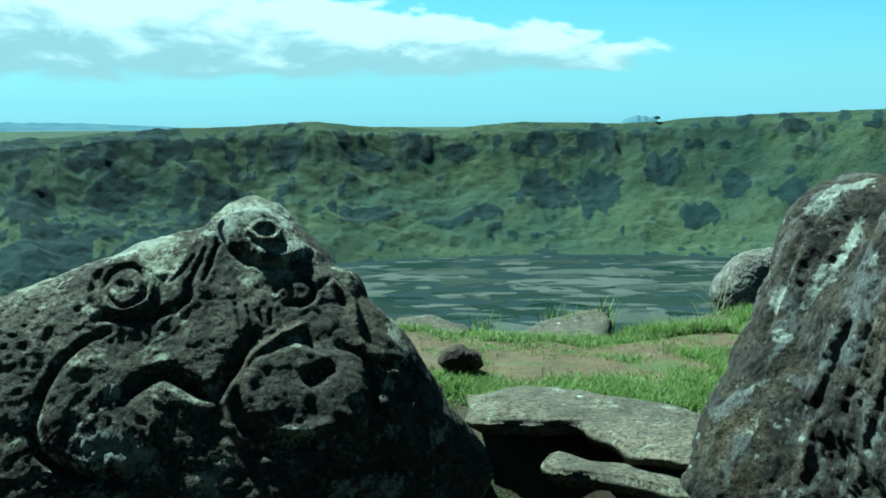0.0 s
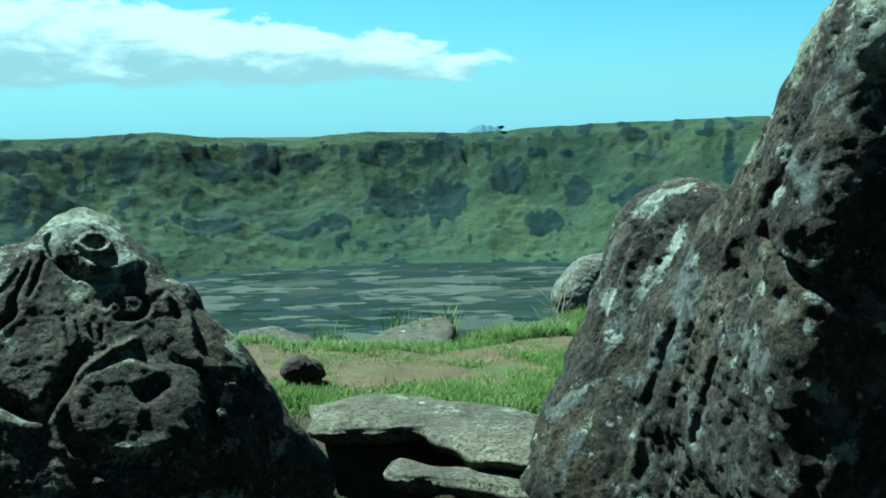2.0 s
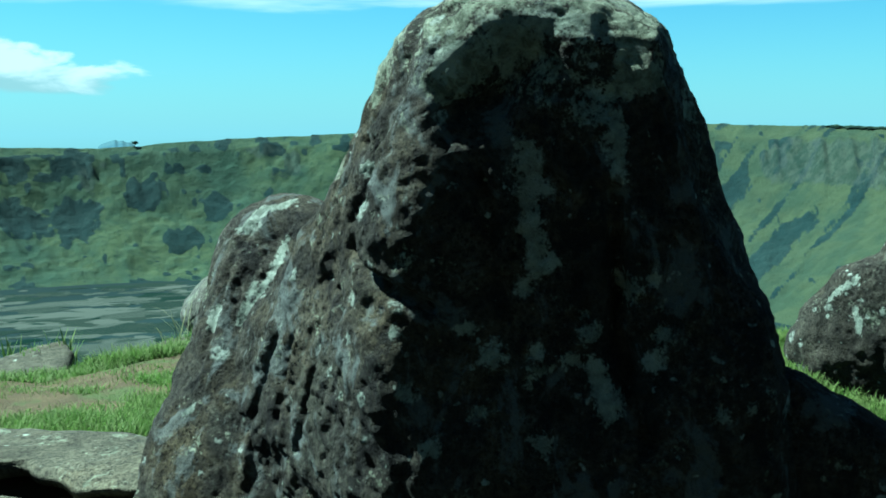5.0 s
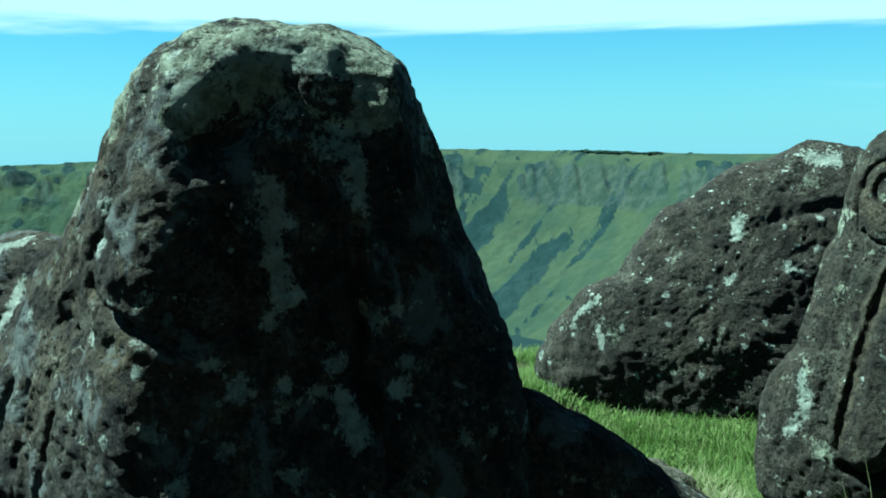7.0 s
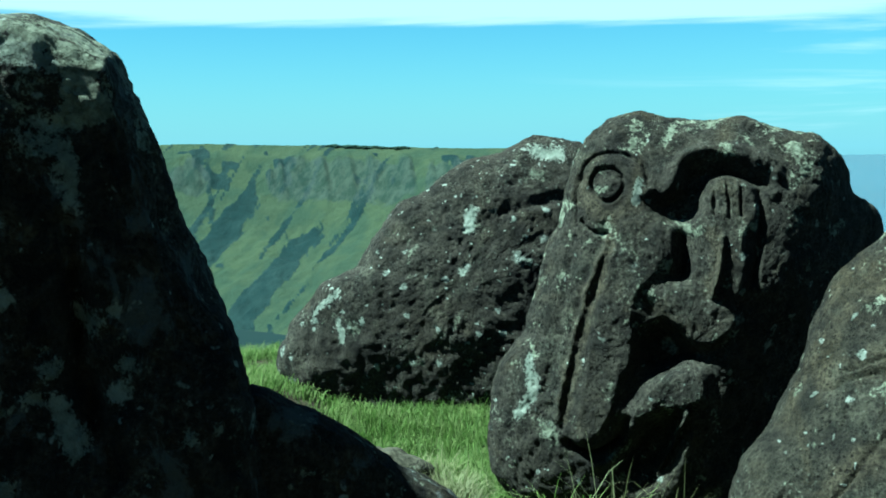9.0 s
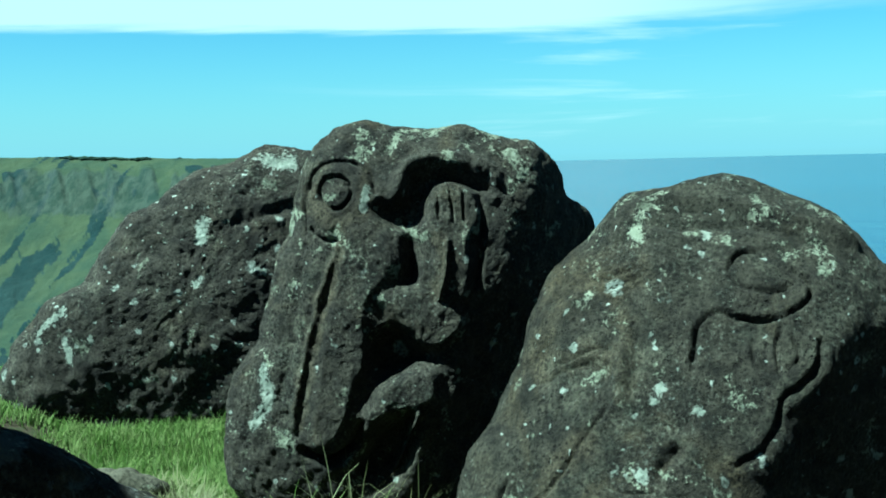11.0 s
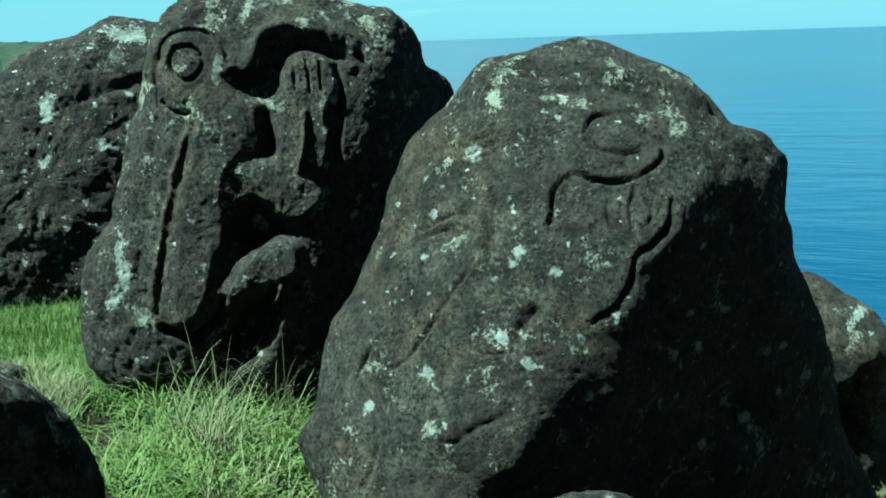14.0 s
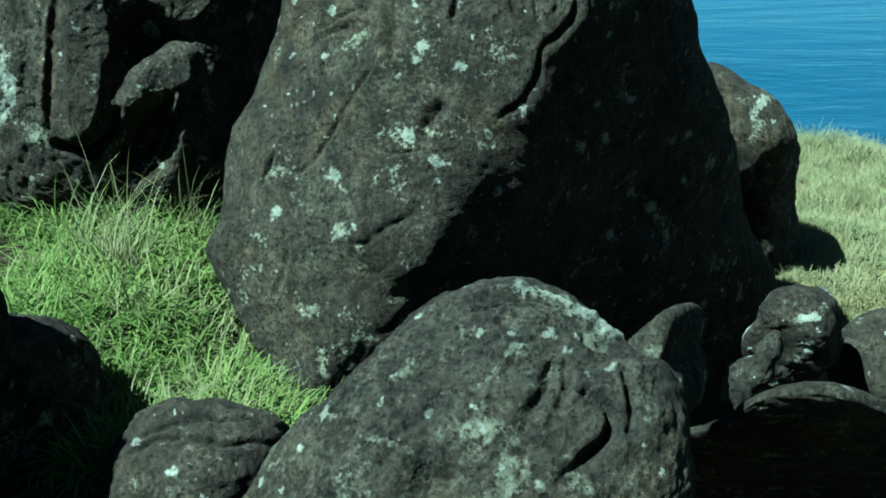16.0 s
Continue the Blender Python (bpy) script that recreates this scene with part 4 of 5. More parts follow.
stone("boulder", STONE_SPECKLED, [lobe((4.35, 3.35, 1), (-0.8, -0.58, 0.15), 0.25, 0.6, [
    (-0.692, -0.384), (-0.632, -0.163), (-0.517, -0.0182), (-0.296, 0.0941), (-0.187, 0.3), (-0.108, 0.419), (0.0669, 0.482), (0.225, 0.601),
    (0.435, 0.673), (0.583, 0.763), (0.711, 0.749), (0.878, 0.696), (1.05, 0.498), (1.09, 0.0394), (0.983, -0.586), (0.609, -0.737), (0.351, -0.733),
    (0.0838, -0.774), (-0.133, -0.721), (-0.296, -0.644), (-0.459, -0.592), (-0.594, -0.513)], [
    cut("groove", 0.02, 0.05, [(0.361, 0.325), (0.489, 0.365), (0.64, 0.418), (0.79, 0.432)])], seed=5, lichen=[(0.035, [(0.276, 0.352), (0.262, 0.264)]), (0.028, [(0.541, 0.112)]), (0.025, [(0.227, 0.063)]), (0.05, [(0.58, 0.66), (0.70, 0.65)]), (0.022, [(-0.495, -0.127), (-0.42, -0.08), (-0.375, -0.035)]), (0.024, [(-0.349, -0.262), (-0.37, -0.17)]), (0.02, [(-0.255, -0.17)]), (0.02, [(0.471, 0.301)])], fine=1.3)], "broad dark boulder speckled with white lichen in the grass")

stone("carved_boulder", STONE, [lobe((3.95, 1.95, 1.05), (-0.88, -0.45, 0.12), 0.25, 0.5, [
    (-0.549, -0.51), (-0.537, -0.38), (-0.504, -0.228), (-0.395, -0.102), (-0.343, 0.0887), (-0.275, 0.33), (-0.23, 0.52), (-0.176, 0.658),
    (-0.0855, 0.739), (0.0496, 0.757), (0.159, 0.722), (0.287, 0.711), (0.43, 0.728), (0.549, 0.685), (0.685, 0.664), (0.817, 0.587), (0.851, 0.45),
    (0.969, 0.408), (1.01, 0.217), (0.871, -0.0718), (0.752, -0.36), (0.587, -0.632), (0.446, -0.998), (0.154, -0.989), (-0.0851, -0.849),
    (-0.261, -0.824), (-0.429, -0.772), (-0.532, -0.646)], [
    cut("raise", 0.0216, 0.03, [(-0.184, 0.383), (-0.177, 0.502), (-0.118, 0.573), (-0.018, 0.583), (0.058, 0.536), (0.069, 0.45), (0.027, 0.358), (-0.066, 0.29), (-0.142, 0.307)]),
    cut("groove", 0.024, 0.012, [(-0.007, 0.459), (-0.013, 0.433), (-0.03, 0.412), (-0.052, 0.4), (-0.082, 0.4), (-0.105, 0.413), (-0.122, 0.434), (-0.128, 0.459), (-0.122, 0.487), (-0.105, 0.51), (-0.083, 0.52), (-0.053, 0.52), (-0.03, 0.509), (-0.014, 0.486), (-0.007, 0.459)]),
    cut("groove", 0.0216, 0.014, [(-0.192, 0.316), (-0.199, 0.409), (-0.177, 0.521), (-0.11, 0.584), (-0.019, 0.589), (0.067, 0.536), (0.084, 0.458)]),
    cut("raise", 0.0096, 0.012, [(-0.034, 0.459), (-0.042, 0.436), (-0.067, 0.425), (-0.092, 0.436), (-0.101, 0.459), (-0.093, 0.484), (-0.068, 0.493), (-0.043, 0.484), (-0.034, 0.459)]),
    cut("groove", 0.0264, 0.014, [(-0.165, 0.328), (-0.129, 0.282), (-0.068, 0.278)]),
    cut("raise", 0.036, 0.02, [(0.125, 0.424), (0.149, 0.518), (0.195, 0.593), (0.28, 0.617), (0.408, 0.611), (0.521, 0.566), (0.568, 0.496), (0.537, 0.455), (0.472, 0.515), (0.385, 0.545), (0.28, 0.558), (0.214, 0.534), (0.19, 0.449), (0.149, 0.414)]),
    cut("sink", 0.066, 0.03, [(0.076, 0.408), (0.157, 0.424), (0.196, 0.466), (0.214, 0.534), (0.28, 0.556), (0.385, 0.541), (0.472, 0.511), (0.537, 0.447), (0.472, 0.456), (0.385, 0.489), (0.313, 0.49), (0.277, 0.432), (0.257, 0.341), (0.182, 0.308), (0.105, 0.362)]),
    cut("ridge", 0.0192, 0.022, [(-0.068, 0.246), (-0.107, 0.145), (-0.156, 0.01), (-0.197, -0.161), (-0.237, -0.316), (-0.253, -0.417)]),
    cut("groove", 0.012, 0.04, [(-0.198, 0.265), (-0.218, 0.093), (-0.254, -0.078), (-0.282, -0.248), (-0.332, -0.42)]),
    cut("raise", 0.042, 0.035, [(-0.017, 0.358), (0.068, 0.349), (0.15, 0.299), (0.175, 0.214), (0.151, 0.131), (0.07, 0.063), (0.054, -0.039), (0.063, -0.172), (0.006, -0.275), (-0.028, -0.409), (-0.11, -0.52), (-0.202, -0.482), (-0.187, -0.314), (-0.139, -0.076), (-0.09, 0.128), (-0.058, 0.265)]),
    cut("sink", 0.072, 0.025, [(0.18, 0.308), (0.239, 0.291), (0.236, 0.124), (0.181, 0.111), (0.191, 0.214)]),
    cut("raise", 0.036, 0.02, [(0.265, 0.316), (0.281, 0.432), (0.329, 0.498), (0.409, 0.497), (0.468, 0.431), (0.476, 0.333), (0.425, 0.267), (0.434, 0.134), (0.41, 0.035), (0.299, 0.034), (0.282, 0.165), (0.306, 0.267)]),
    cut("groove", 0.024, 0.01, [(0.311, 0.448), (0.317, 0.341)]),
    cut("groove", 0.024, 0.01, [(0.357, 0.469), (0.365, 0.335)]),
    cut("groove", 0.024, 0.01, [(0.407, 0.46), (0.409, 0.341)]),
    cut("ridge", 0.0216, 0.016, [(0.342, 0.267), (0.33, 0.166), (0.307, 0.05)]),
    cut("raise", 0.036, 0.025, [(0.07, 0.063), (0.159, 0.106), (0.24, 0.099), (0.315, 0.034), (0.408, 0.035), (0.395, -0.065), (0.316, -0.141), (0.217, -0.118), (0.152, -0.02)]),
    cut("sink", 0.12, 0.035, [(0.046, -0.106), (0.144, -0.037), (0.217, -0.135), (0.3, -0.17), (0.217, -0.199), (0.104, -0.241), (0.047, -0.222)]),
    cut("raise", 0.042, 0.025, [(0.088, -0.254), (0.185, -0.193), (0.268, -0.187), (0.31, -0.266), (0.284, -0.34), (0.202, -0.368), (0.121, -0.371), (0.024, -0.44), (-0.012, -0.408)]),
    cut("sink", 0.12, 0.04, [(-0.011, -0.543), (0.065, -0.439), (0.186, -0.385), (0.203, -0.466), (0.123, -0.636), (-0.01, -0.659)]),
    cut("ridge", 0.06, 0.016, [(0.218, -0.367), (0.171, -0.5), (0.106, -0.621)]),
    cut("groove", 0.072, 0.03, [(-0.21, -0.508), (-0.11, -0.556), (-0.027, -0.492), (0.007, -0.408)]),
    cut("groove", 0.036, 0.02, [(0.472, 0.431), (0.481, 0.267), (0.45, 0.101)])], seed=6, rough=0.55, fine=1.0, around=620, rings=270, facets=[(0.471, 0.023, 0.9, -0.4, 1)], lichen=[(0.028, [(-0.366, -0.192), (-0.344, -0.318), (-0.408, -0.404)]), (0.02, [(0.05, 0.47), (0.04, 0.40)])],
    ochre=[(0.03, [(0.311, 0.273), (0.332, 0.169), (0.301, 0.066)]), (0.04, [(-0.051, 0.273), (-0.134, 0.021), (-0.197, -0.211), (-0.23, -0.4)]), (0.05, [(-0.135, 0.548), (-0.177, 0.422), (-0.051, 0.336)])])], "dark basalt boulder with a deeply carved bird-man relief")

stone("carved_boulder", STONE_CROWNED, [lobe((3.75, 0.45, 0.9), (-0.88, -0.2, 0.42), 0.35, 0.9, [
    (-0.947, -0.63), (-0.915, -0.535), (-0.90, -0.40), (-0.877, -0.254), (-0.793, -0.12), (-0.711, 0.0494), (-0.667, 0.225), (-0.603, 0.363), (-0.486, 0.477),
    (-0.417, 0.593), (-0.365, 0.656), (-0.199, 0.658), (-0.0303, 0.716), (0.0842, 0.694), (0.2, 0.652), (0.333, 0.598), (0.412, 0.471), (0.463, 0.402),
    (0.593, 0.388), (0.683, 0.37), (0.688, 0.189), (0.731, 0.0757), (0.809, -0.0674), (0.927, -0.241), (1.04, -0.477), (1.26, -0.833), (1.33, -1.07),
    (1.3, -1.33), (0.917, -1.55), (-0.0315, -1.75), (-0.45, -1.62), (-0.65, -1.36), (-0.711, -1.17), (-0.767, -1.004), (-0.834, -0.88), (-0.901, -0.755)], [
    cut("raise", 0.0175, 0.03, [(0.139, 0.272), (0.124, 0.231), (0.091, 0.206), (0.052, 0.206), (0.018, 0.232), (0.006, 0.273), (0.019, 0.316), (0.054, 0.341), (0.094, 0.341), (0.126, 0.315), (0.139, 0.272)]),
    cut("groove", 0.0225, 0.012, [(-0.026, 0.296), (-0.008, 0.348), (0.058, 0.364)]),
    cut("groove", 0.0275, 0.014, [(0.168, 0.294), (0.222, 0.244), (0.199, 0.184), (0.149, 0.146), (0.071, 0.126), (0.008, 0.139), (-0.055, 0.163), (-0.111, 0.13), (-0.131, 0.064), (-0.132, -0.026)]),
    cut("groove", 0.015, 0.012, [(-0.02, 0.273), (0.016, 0.227), (0.103, 0.21), (0.167, 0.248)]),
    cut("groove", 0.015, 0.011, [(0.037, 0.064), (0.045, -0.018), (0.089, -0.037)]),
    cut("groove", 0.02, 0.011, [(0.12, 0.117), (0.099, 0.032), (0.113, -0.037)]),
    cut("groove", 0.015, 0.01, [(0.154, 0.08), (0.18, 0.028), (0.137, -0.021)]),
    cut("groove", 0.0225, 0.018, [(0.231, 0.064), (0.223, -0.009), (0.174, -0.065), (0.12, -0.098), (0.106, -0.185), (0.055, -0.271), (-0.013, -0.304)]),
    cut("sink", 0.0375, 0.02, [(-0.174, -0.25), (-0.206, -0.267), (-0.244, -0.356), (-0.212, -0.337), (-0.164, -0.274)]),
    cut("groove", 0.011, 0.011, [(-0.589, 0.005), (-0.493, 0.023), (-0.407, 0.058), (-0.355, 0.031)]),
    cut("ridge", 0.012, 0.014, [(-0.595, -0.02), (-0.50, 0.005), (-0.42, 0.03), (-0.37, -0.002)]),
    cut("groove", 0.011, 0.011, [(-0.596, -0.048), (-0.51, -0.013), (-0.441, 0.005), (-0.388, -0.031)]),
    cut("groove", 0.010, 0.009, [(-0.54, -0.172), (-0.525, -0.102)]),
    cut("groove", 0.010, 0.009, [(-0.488, -0.18), (-0.473, -0.102)]),
    cut("groove", 0.010, 0.009, [(-0.44, -0.171), (-0.421, -0.093)]),
    cut("groove", 0.014, 0.014, [(-0.369, -0.128), (-0.436, -0.223), (-0.501, -0.326), (-0.566, -0.42), (-0.651, -0.437), (-0.671, -0.345)]),
    cut("groove", 0.02, 0.013, [(-0.736, -0.457), (-0.694, -0.363)]),
    cut("ridge", 0.010, 0.011, [(-0.447, 0.297), (-0.324, 0.333)]),
    cut("groove", 0.009, 0.01, [(-0.44, 0.278), (-0.31, 0.318)]),
    cut("ridge", 0.010, 0.011, [(-0.429, 0.26), (-0.297, 0.304)]),
    cut("groove", 0.009, 0.01, [(-0.41, 0.245), (-0.285, 0.288)]),
    cut("ridge", 0.010, 0.011, [(-0.393, 0.231), (-0.27, 0.276)]),
    cut("raise", 0.03, 0.022, [(-0.335, 0.548), (-0.224, 0.60), (-0.039, 0.66), (0.142, 0.61), (0.3, 0.524), (0.401, 0.387), (0.28, 0.427), (0.121, 0.469), (-0.059, 0.522), (-0.223, 0.525)]),
    cut("groove", 0.01, 0.012, [(-0.381, -0.383), (-0.317, -0.402), (-0.243, -0.397), (-0.183, -0.408), (-0.144, -0.392)]),
    cut("groove", 0.0112, 0.03, [(-0.316, 0.482), (-0.134, 0.454), (0.044, 0.455), (0.265, 0.382), (0.418, 0.308)]),
    cut("ridge", 0.025, 0.04, [(-0.329, 0.164), (-0.341, -0.019), (-0.355, -0.148)]),
    cut("groove", 0.015, 0.018, [(-0.477, -0.647), (-0.411, -0.66), (-0.36, -0.616), (-0.307, -0.598), (-0.242, -0.555)]),
    cut("groove", 0.0137, 0.016, [(-0.651, -0.631), (-0.67, -0.738), (-0.713, -0.789)]),
    cut("groove", 0.0175, 0.02, [(-0.334, -0.801), (-0.218, -0.765), (-0.167, -0.726)]),
    cut("raise", 0.0375, 0.05, [(-0.486, -0.431), (-0.186, -0.394), (-0.162, -0.611), (-0.217, -0.741), (-0.333, -0.769), (-0.494, -0.646)])], seed=7, around=620, rings=270, rough=0.75, fine=0.6, facets=[(0.126, -0.152, 0.8, -0.6, 1.3)],
    lichen=[(half, [(u, v)]) for half, u, v in ((0.026, -0.495, -0.444), (0.024, -0.225, -0.084), (0.02, -0.242, -0.119), (0.022, -0.116, -0.15), (0.022, -0.358, -0.334), (0.026, -0.683, -0.546),
            (0.016, -0.304, -0.163), (0.03, -0.274, -0.341), (0.024, -0.191, -0.432), (0.022, 0.337, -0.328), (0.03, 0.531, -0.511), (0.018, -0.099, 0.426), (0.02, 0.25, -0.35), (0.018, 0.30, -0.24), (0.024, 0.45, -0.48), (0.018, 0.42, -0.2), (0.02, 0.6, -0.3), (0.02, 0.2, -0.52), (0.02, 0.38, -0.62))],
    # tan strokes along the carved lines, painting them pale as if sunlit
    ochre=[(0.06, [(-0.589, 0.005), (-0.44, 0.03), (-0.33, 0.0)]), (0.05, [(-0.436, -0.223), (-0.566, -0.40)]), (0.06, [(-0.42, 0.28), (-0.3, 0.3)]), (0.03, [(-0.339, 0.13), (-0.311, 0.004), (-0.335, -0.119)]), (0.08, [(-0.75, -0.7), (-0.65, -0.9)])])], "large smooth grey-brown boulder with shallow carved bird-men and lichen spots")

stone("carved_boulder", STONE_WORN, [lobe((2.1, 0, 0.5), (-0.8, 0.02, 0.6), 0.22, 0.75, [
    (-0.615, -0.299), (-0.574, -0.195), (-0.545, -0.124), (-0.461, -0.0258), (-0.401, 0.0603), (-0.324, 0.157), (-0.241, 0.218), (-0.174, 0.254),
    (-0.0912, 0.269), (-0.0142, 0.236), (0.0456, 0.18), (0.105, 0.124), (0.179, 0.106), (0.212, 0.0451), (0.231, -0.0531), (0.226, -0.148),
    (0.169, -0.298), (-0.169, -0.391), (-0.518, -0.395)], [
    cut("ridge", 0.014, 0.012, [(-0.187, 0.191), (-0.146, 0.207), (-0.074, 0.217), (0.0, 0.192), (0.062, 0.16), (0.104, 0.127)]),
    cut("groove", 0.014, 0.010, [(-0.174, 0.171), (-0.103, 0.194), (-0.031, 0.19), (0.033, 0.153), (0.08, 0.115)]),
    cut("groove", 0.022, 0.022, [(-0.259, -0.082), (-0.221, -0.053), (-0.2, -0.006)]),
    cut("groove", 0.024, 0.018, [(-0.048, -0.053), (-0.025, 0.018), (-0.015, 0.069)]),
    cut("groove", 0.022, 0.016, [(0.007, -0.009), (0.019, 0.031), (0.01, 0.07)]),
    cut("groove", 0.028, 0.02, [(0.054, 0.024), (0.099, -0.001), (0.098, -0.049), (0.063, -0.091), (0.028, -0.132)]),
    cut("groove", 0.02, 0.016, [(0.117, 0.078), (0.131, 0.021), (0.13, -0.037)]),
    cut("groove", 0.012, 0.02, [(-0.361, 0.043), (-0.303, 0.089), (-0.23, 0.104)]),
    cut("sink", 0.05, 0.03, [(-0.241, -0.139), (-0.192, -0.12), (-0.139, -0.139), (-0.162, -0.199), (-0.233, -0.207)])], seed=8, rough=0.9, fine=1.2, around=480, rings=220, lichen=[(0.02, [(-0.1, 0.225), (0.0, 0.2), (0.07, 0.155)]), (0.016, [(-0.15, 0.12)]), (0.016, [(-0.02, 0.13)]), (0.014, [(-0.08, 0.12)]), (0.02, [(-0.42, -0.06)])])], "low rounded grey boulder with worn grooves beside taller boulder")

stone("boulder", STONE_SMOOTH, [lobe((2.35, 0.95, 0.15), (-0.75, -0.2, 0.6), 0.15, 0.3, [
    (-0.238, -0.0992), (-0.182, 0.0875), (-0.132, 0.156), (-0.00819, 0.143), (0.126, 0.125), (0.218, 0.0795), (0.209, -0.00507), (0.137, -0.105),
    (0.0214, -0.278), (-0.177, -0.258)], [
    cut("groove", 0.02, 0.016, [(-0.104, 0.057), (0.014, 0.096), (0.145, 0.089), (0.224, 0.065)]),
    cut("groove", 0.018, 0.014, [(-0.129, 0.02), (-0.025, 0.053), (0.106, 0.019), (0.197, 0.027)])], seed=9, around=220, rings=100)], "small brown-grey rock beside the grass")

stone("upright_stone", STONE_WORN, [lobe((2.6, -0.25, 0.4), (-0.9, 0.2, 0.3), 0.1, 0.3, [
    (-0.175, -0.0212), (-0.132, 0.0498), (-0.0845, 0.0957), (-0.0897, -0.00587), (-0.0842, -0.0358), (-0.0495, -0.0891), (-0.0708, -0.176),
    (-0.142, -0.11)], seed=10, around=160, rings=70, rough=0.4, square=5.0)], "small pointed grey stone standing upright", "stone")

stone("boulder", STONE_SMOOTH, [lobe((5.3, -0.55, 0.35), (-0.9, 0.15, 0.3), 0.3, 0.5, [
    (-0.367, 0.156), (-0.249, 0.109), (-0.092, 0.022), (0.015, -0.091), (0.054, -0.196), (0.033, -0.335), (0.011, -0.463), (0.018, -0.64), (0.044, -0.815), (0.072, -1.068),
    (0.048, -1.225), (-0.251, -1.267), (-0.399, -0.34)], seed=11, facets=[(-0.1, -0.2, 0.4, -1, 0.9)], lichen=[(0.024, [(-0.12, -0.1), (-0.1, -0.02)])], around=220, rings=100)], "grey boulder standing at the edge above the sea")

stone("boulder", STONE_SPECKLED, [lobe((3.75, -0.45, -0.1), (-0.9, 0.2, 0.3), 0.15, 0.25, [
    (-0.047, 0.074), (-0.002, 0.172), (0.042, 0.187), (0.123, 0.188), (0.178, 0.147), (0.202, 0.035), (0.199, -0.04), (0.155, -0.108), (0.064, -0.177), (-0.036, -0.198)], seed=12, around=200, rings=90, square=4.5, rough=0.5, facets=[(0.05, 0.07, 0.15, -1, 0.9)], lichen=[(0.02, [(0.12, 0.0)]), (0.02, [(0.15, -0.08)]), (0.018, [(0.1, 0.1), (0.15, 0.11)])])], "angular dark rock with white lichen spots")

stone("boulder", STONE_SMOOTH, [lobe((4.2, -0.75, -0.35), (-0.9, 0.2, 0.3), 0.2, 0.3, [
    (-0.071, -0.064), (-0.029, 0.067), (0.043, 0.135), (0.136, 0.174), (0.321, 0.175), (0.479, -0.064), (0.495, -0.237), (0.298, -0.243), (0.14, -0.209), (-0.035, -0.148)], seed=13, around=200, rings=90)], "flat grey rock at the foot of the dry slope")

# made-up slab facing down, away from the sun, in place of a hollow's deep shade
stone("hollow_shade_slab", STONE, [lobe((3.45, -0.65, -0.4), (-0.7, -0.1, -0.7), 0.04, 0.06, [
    (-0.401, -0.435), (-0.401, 0.565), (-0.364, 0.82), (-0.263, 0.868), (-0.189, 0.868), (-0.093, 0.777), (0.057, 0.572), (0.136, 0.111), (0.191, -0.403), (0.3, -1.0), (-0.3, -1.0)],
    seed=18, around=240, rings=110, rough=0.6, square=3.5)], "added rock slab turned from the sun, standing for a hollow's black shade", "stone slab")

stone("upright_stone", STONE_WORN, [lobe((3.3, -0.33, 0), (-0.9, 0.2, 0.3), 0.06, 0.08, [
    (-0.023, -0.037), (0.037, 0.066), (0.089, 0.15), (0.117, 0.134), (0.115, 0.036), (0.073, -0.041), (0.041, -0.091), (0.008, -0.124), (-0.01, -0.086)], seed=14, around=140, rings=60, rough=0.5)], "narrow pale stone leaning in the shade", "stone")

stone("boulder", STONE_PALE, [lobe((1.9, 8.4, 0.35), (-0.2, -0.97, 0.1), 0.3, 0.5, [
    (0.162, -0.0834), (0.249, 0.0718), (0.354, 0.223), (0.516, 0.267), (0.726, 0.261), (0.898, 0.112), (0.95, -0.238), (0.65, -0.357), (0.262, -0.238)], seed=15, around=240, rings=110, rough=1.2)], "pale lichen-covered boulder at the crater edge")

stone("stone", STONE_BROWN, [lobe((0.04, 3.9, 0.735), (0, -0.98, 0.2), 0.07, 0.07, [
    (-0.0528, 0.0182), (-0.0405, 0.0616), (-0.00935, 0.0788), (0.0463, 0.0646), (0.0936, 0.0451), (0.106, 0.00453), (0.0465, -0.00337),
    (-0.0233, -0.00804)], seed=16, around=120, rings=60, rough=1.1, square=3.2)], "small dark brown scoria stone on bare earth", "stone")

stone("flat_stone", STONE_SLAB, [lobe((3.4, 2.7, 0.26), (-0.8, -0.55, 0.3), 0.07, 0.2, [
    (-0.309, 0.146), (-0.195, 0.193), (-0.106, 0.207), (-0.0523, 0.196), (0.0411, 0.188), (0.161, 0.14), (0.045, 0.0852), (-0.14, 0.0803),
    (-0.273, 0.0942)], seed=20, around=160, rings=70, rough=1.0, square=3.0)], "low weathered stone half sunk in the grass", "stone")


